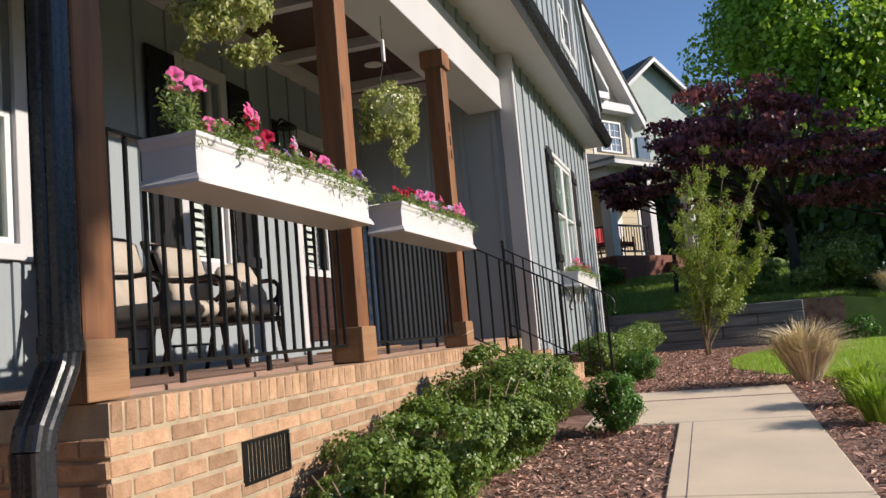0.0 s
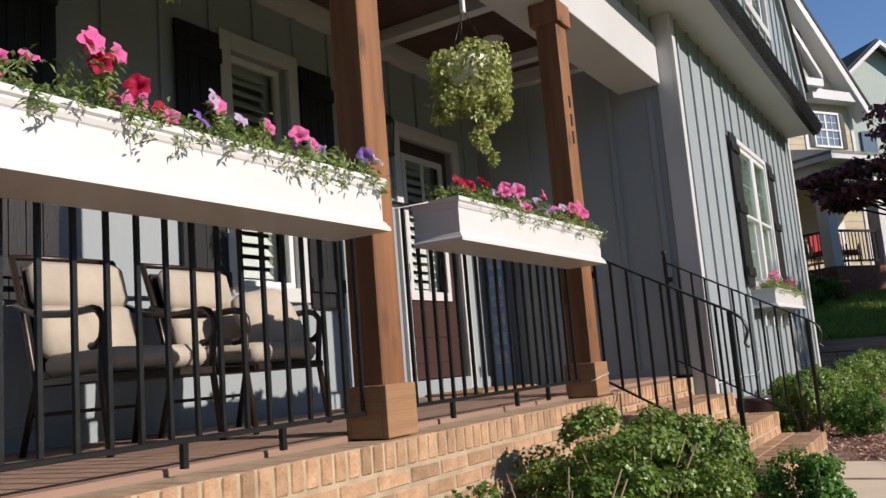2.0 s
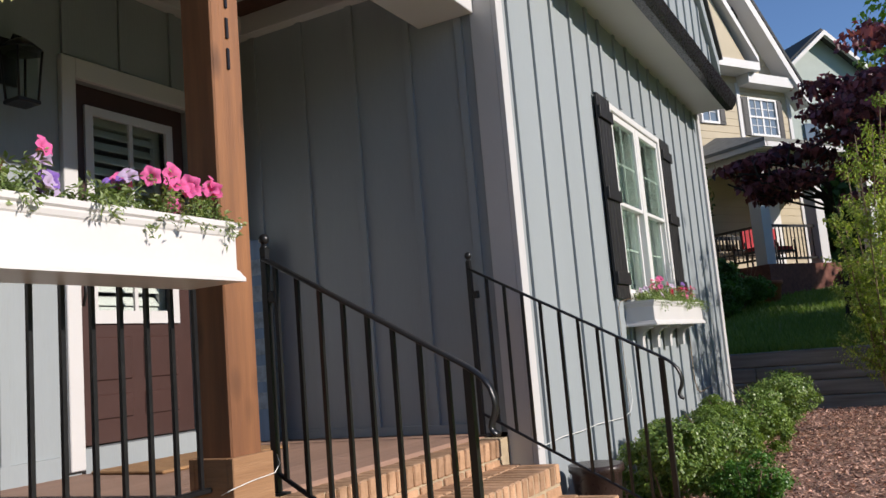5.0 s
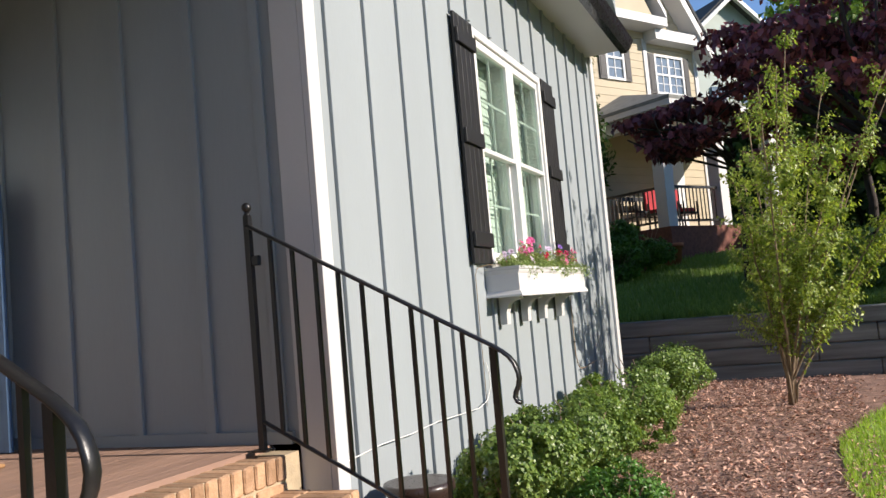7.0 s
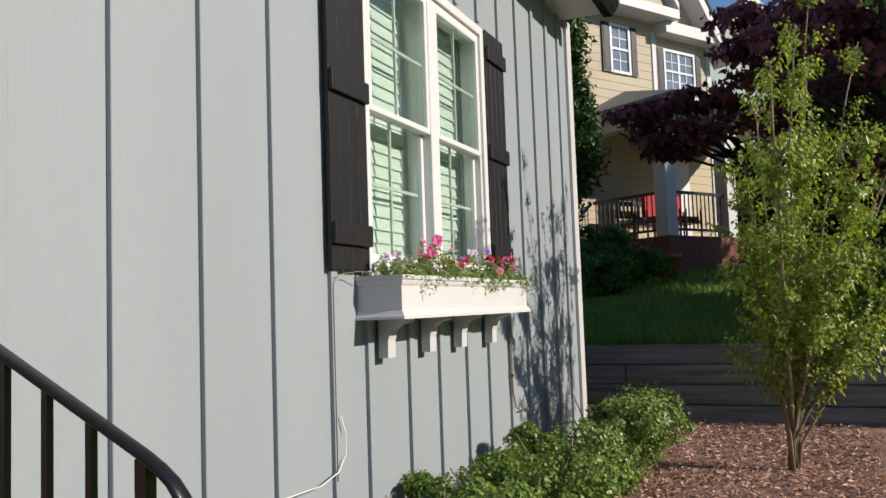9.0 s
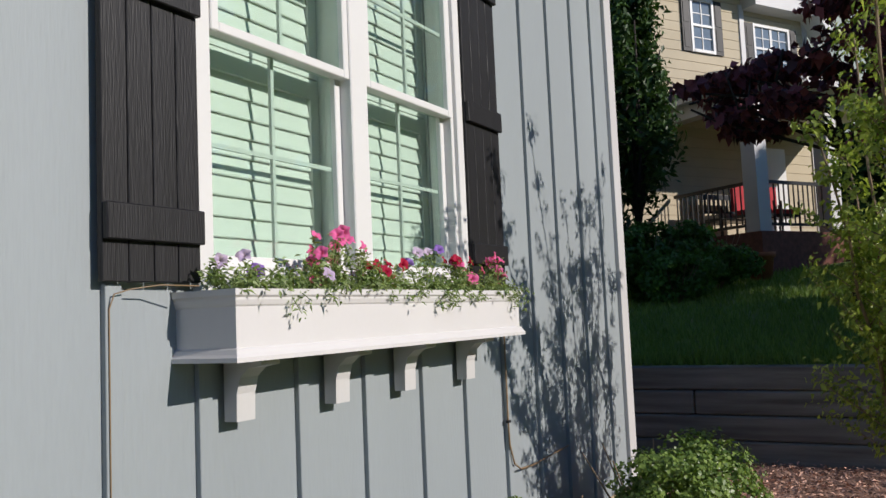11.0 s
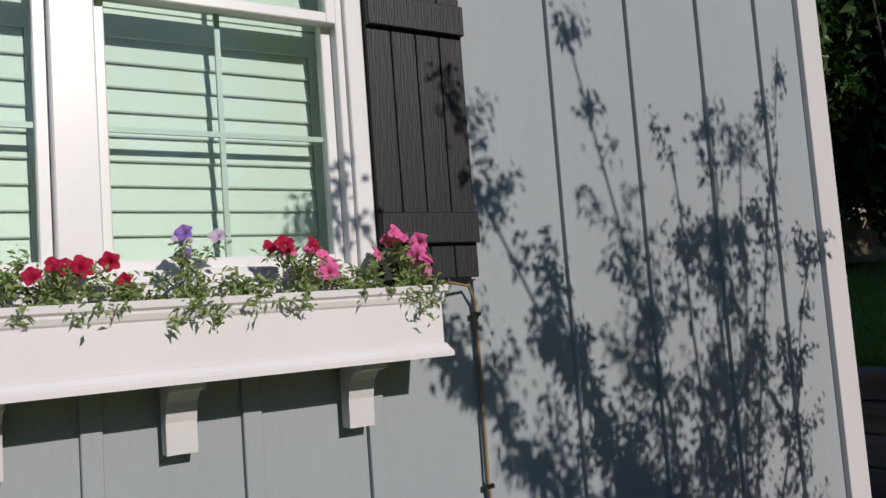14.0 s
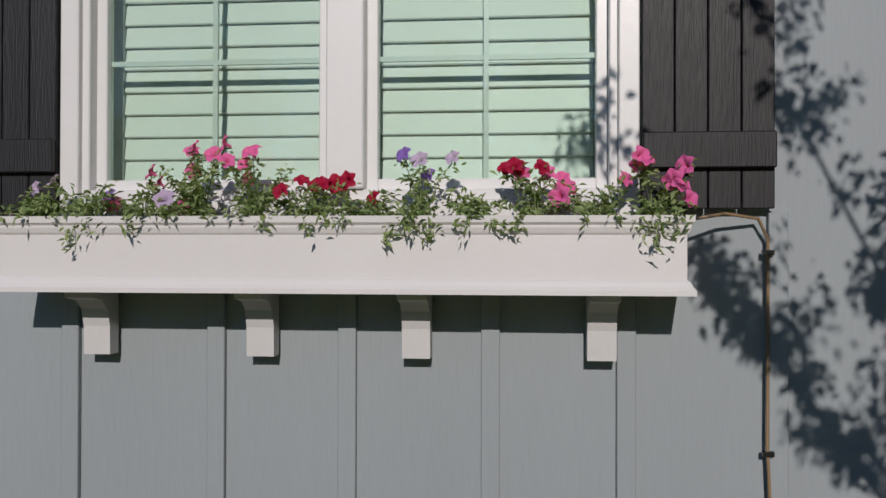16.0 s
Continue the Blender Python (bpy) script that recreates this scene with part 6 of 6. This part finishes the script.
part("porch_rail", nboxes((-1.2, -1.15, 0.1, 1.95, 3.3, 3.36), (-1.2, -1.15, 0.1, 1.95, 2.55, 2.6)), IRON, house)
for k in range(14):
    part("rail_bar", nboxes((-1.19, -1.17, 0.16 + k * 0.13, 0.18 + k * 0.13, 2.6, 3.3)), IRON, house)
bench = thing("porch_bench", tuple(nb(-0.1, 0.6, 2.42)), "dark porch bench with a pale cushion against beige siding", "bench")
part("seat", nboxes((-0.75, 0.55, 0.35, 0.85, 2.8, 2.85)), IRON, bench)
part("cushion", nboxes((-0.72, 0.52, 0.37, 0.83, 2.85, 2.93)), CUSHION, bench, "pale seat cushion")
part("backrest", nboxes((-0.75, 0.55, 0.3, 0.35, 3.28, 3.38), (-0.75, 0.55, 0.3, 0.35, 3.0, 3.05)), IRON, bench)
for k in range(11):
    part("back_slat", nboxes((-0.73 + k * 0.123, -0.70 + k * 0.123, 0.305, 0.345, 3.05, 3.28)), IRON, bench)
for u, o in ((-0.73, 0.32), (0.49, 0.32), (-0.73, 0.8), (0.49, 0.8)):
    part("leg", nboxes((u, u + 0.04, o, o + 0.04, 2.42, 3.28 if o < 0.5 else 3.05)), IRON, bench)
pot = thing("flower_pot", tuple(nb(-2.3, 3.0, 1.55)), "terracotta flower pot by the neighbouring porch", "flower pot")
pv = nb(-2.3, 3.0, 0)
part("pot_body", lathe(bmesh.new(), [(0.16, 1.55), (0.21, 1.91), (0.24, 1.91), (0.24, 1.99), (0.2, 1.99)], pv.x, pv.y, 14), TERRA, pot)
part("soil", lathe(bmesh.new(), [(0.19, 1.95), (0.1, 1.97)], pv.x, pv.y, 12), SOIL, pot)
for k, u in enumerate((-0.35, 0.35)):
    ch = thing("porch_chair", tuple(nb(u, 1.3, 2.42)), "dark porch rocking chair with a red cushion", "chair", "neighbouring porch chairs")
    part("seat", nboxes((u - 0.28, u + 0.28, 1.05, 1.55, 2.8, 2.86)), IRON, ch)
    part("cushion", nboxes((u - 0.25, u + 0.25, 1.07, 1.5, 2.86, 2.95), (u - 0.25, u + 0.25, 0.98, 1.05, 2.95, 3.45)), RED_CLOTH, ch, "red cushion")
    for du, do in ((-0.26, 1.07), (0.24, 1.07), (-0.26, 1.53), (0.24, 1.53)):
        part("leg", nboxes((u + du, u + du + 0.03, do, do + 0.03, 2.42, 3.1)), IRON, ch)

# the pale house beyond
far = thing("far_house", (-1.5, 48, 2.5), "distant pale green gabled house with grey roofs", "house")
part("wall", prism(bmesh.new(), [(-4.7, 2.5), (1.2, 2.5), (1.2, 12.6), (-1.75, 15.0), (-4.7, 12.6)], "y", 48, 58), PALE, far)
part("roof", prism(bmesh.new(), [(1.6, 12.35), (1.6, 12.6), (-1.75, 15.3), (-5.1, 12.6), (-5.1, 12.35), (-1.75, 15.0)], "y", 47.6, 58.4), SHINGLE, far)
part("rake", prism(bmesh.new(), [(1.65, 12.2), (1.65, 12.4), (-1.75, 15.15), (-5.15, 12.4), (-5.15, 12.2), (-1.75, 14.9)], "y", 47.4, 47.6), SIDING_WHITE, far)
part("wing_roof", prism(bmesh.new(), [(3.6, 12.4), (0.2, 15.2), (-1.6, 14.4), (-1.6, 14.0), (0.2, 14.9), (3.6, 12.2)], "y", 51, 60), SHINGLE, far)
part("wing_wall", prism(bmesh.new(), [(-0.5, 2.5), (3.2, 2.5), (3.2, 12.5), (0.2, 14.9), (-0.5, 14.4)], "y", 51.5, 60), PALE, far)
for x in (-2.8, -1.0):
    part("window", cubes((x - 0.4, x + 0.4, 47.9, 47.99, 9.2, 10.6)), PANE, far)

# copper irrigation line and white cable on the wing's siding
line = thing("irrigation_line", (WING, 12.08, 0.1), "thin copper-coloured irrigation line clipped to the siding", "irrigation line")
bm = tube(bmesh.new(), [(-1.56, 11.86, 1.305), (-1.60, 11.95, 1.32), (-1.645, 12.04, 1.31), (-1.655, 12.066, 1.26), (-1.655, 12.066, 1.0), (-1.655, 12.064, 0.75), (-1.655, 12.07, 0.62), (-1.65, 12.10, 0.53),
                       (-1.648, 12.16, 0.497), (-1.65, 12.3, 0.49), (-1.65, 12.5, 0.5), (-1.65, 12.76, 0.51)], 0.0045, 6)
part("pipe", bm, WIRE, line)
for z in (1.22, 0.72):
    part("clip", cubes((WING + 0.019, WING + 0.032, 12.052, 12.08, z, z + 0.012)), IRON, line)
line = thing("irrigation_line", (WING, 9.94, 0.5), "thin tan irrigation line rising to the window box", "irrigation line")
part("pipe", tube(bmesh.new(), [(-1.6585, 9.938, 0.5), (-1.6585, 9.938, 0.9), (-1.658, 9.938, 1.27), (-1.648, 9.945, 1.305), (-1.635, 9.98, 1.316), (-1.61, 10.05, 1.326), (-1.57, 10.14, 1.322)], 0.0018, 6), WIRE, line)
cord = thing("cable", (WING, 9.2, 0.5), "loose white cable running low along the siding", "cable")
part("wire", tube(bmesh.new(), [(-1.635, 8.2, 0.515), (-1.645, 8.34, 0.518), (-1.652, 8.6, 0.526), (-1.65, 8.9, 0.52), (-1.653, 9.2, 0.527), (-1.65, 9.6, 0.515), (-1.65, 9.8, 0.511), (-1.65, 9.93, 0.538), (-1.648, 9.985, 0.60), (-1.645, 9.98, 0.68), (-1.648, 9.955, 0.75)], 0.0028, 6), CABLE, cord)
feed = thing("irrigation_line", (-1.85, 4.4, 1.4), "thin white drip line joining the two railing planters", "irrigation line")
part("pipe", tube(bmesh.new(), [(-1.83, 3.96, 1.44), (-1.93, 4.05, 1.43), (-1.965, 4.2, 1.44), (-1.94, 4.34, 1.455), (-1.83, 4.43, 1.47), (-1.73, 4.49, 1.484)], 0.0025, 6), CABLE, feed)

cord2 = thing("cable", (-1.8, 5.9, 0.61), "thin white cord trailing round a post's wooden base", "cable")
part("wire", tube(bmesh.new(), [(-1.80, 6.08, 0.665), (-1.766, 6.09, 0.68), (-1.764, 6.18, 0.692), (-1.764, 6.29, 0.70), (-1.80, 6.36, 0.72), (-1.87, 6.43, 0.74)], 0.0016, 6), CABLE, cord2)
cord3 = thing("cable", (-1.71, 6.15, 0.4), "thin black cable hanging down the brick face", "cable")
part("wire", tube(bmesh.new(), [(-1.74, 6.27, 0.606), (-1.708, 6.25, 0.60), (-1.706, 6.21, 0.55), (-1.706, 6.13, 0.50), (-1.707, 6.07, 0.44), (-1.708, 6.05, 0.38), (-1.71, 6.05, 0.25)], 0.003, 6), IRON, cord3)

far.rotation_euler = (0, 0, radians(42))

# ---- brick pieces ----
made = {}
for kind, length, at, parent in LATER:
    if kind == "rowlock_y":
        lay(ROWLOCK_Y, at, parent)
        continue
    key = (kind, round(length, 2))
    if key not in made:
        made[key] = piece("brick", *((B_D, length, B_H) if kind == "y" else (length, B_D, B_H)))
    lay(made[key], at, parent)
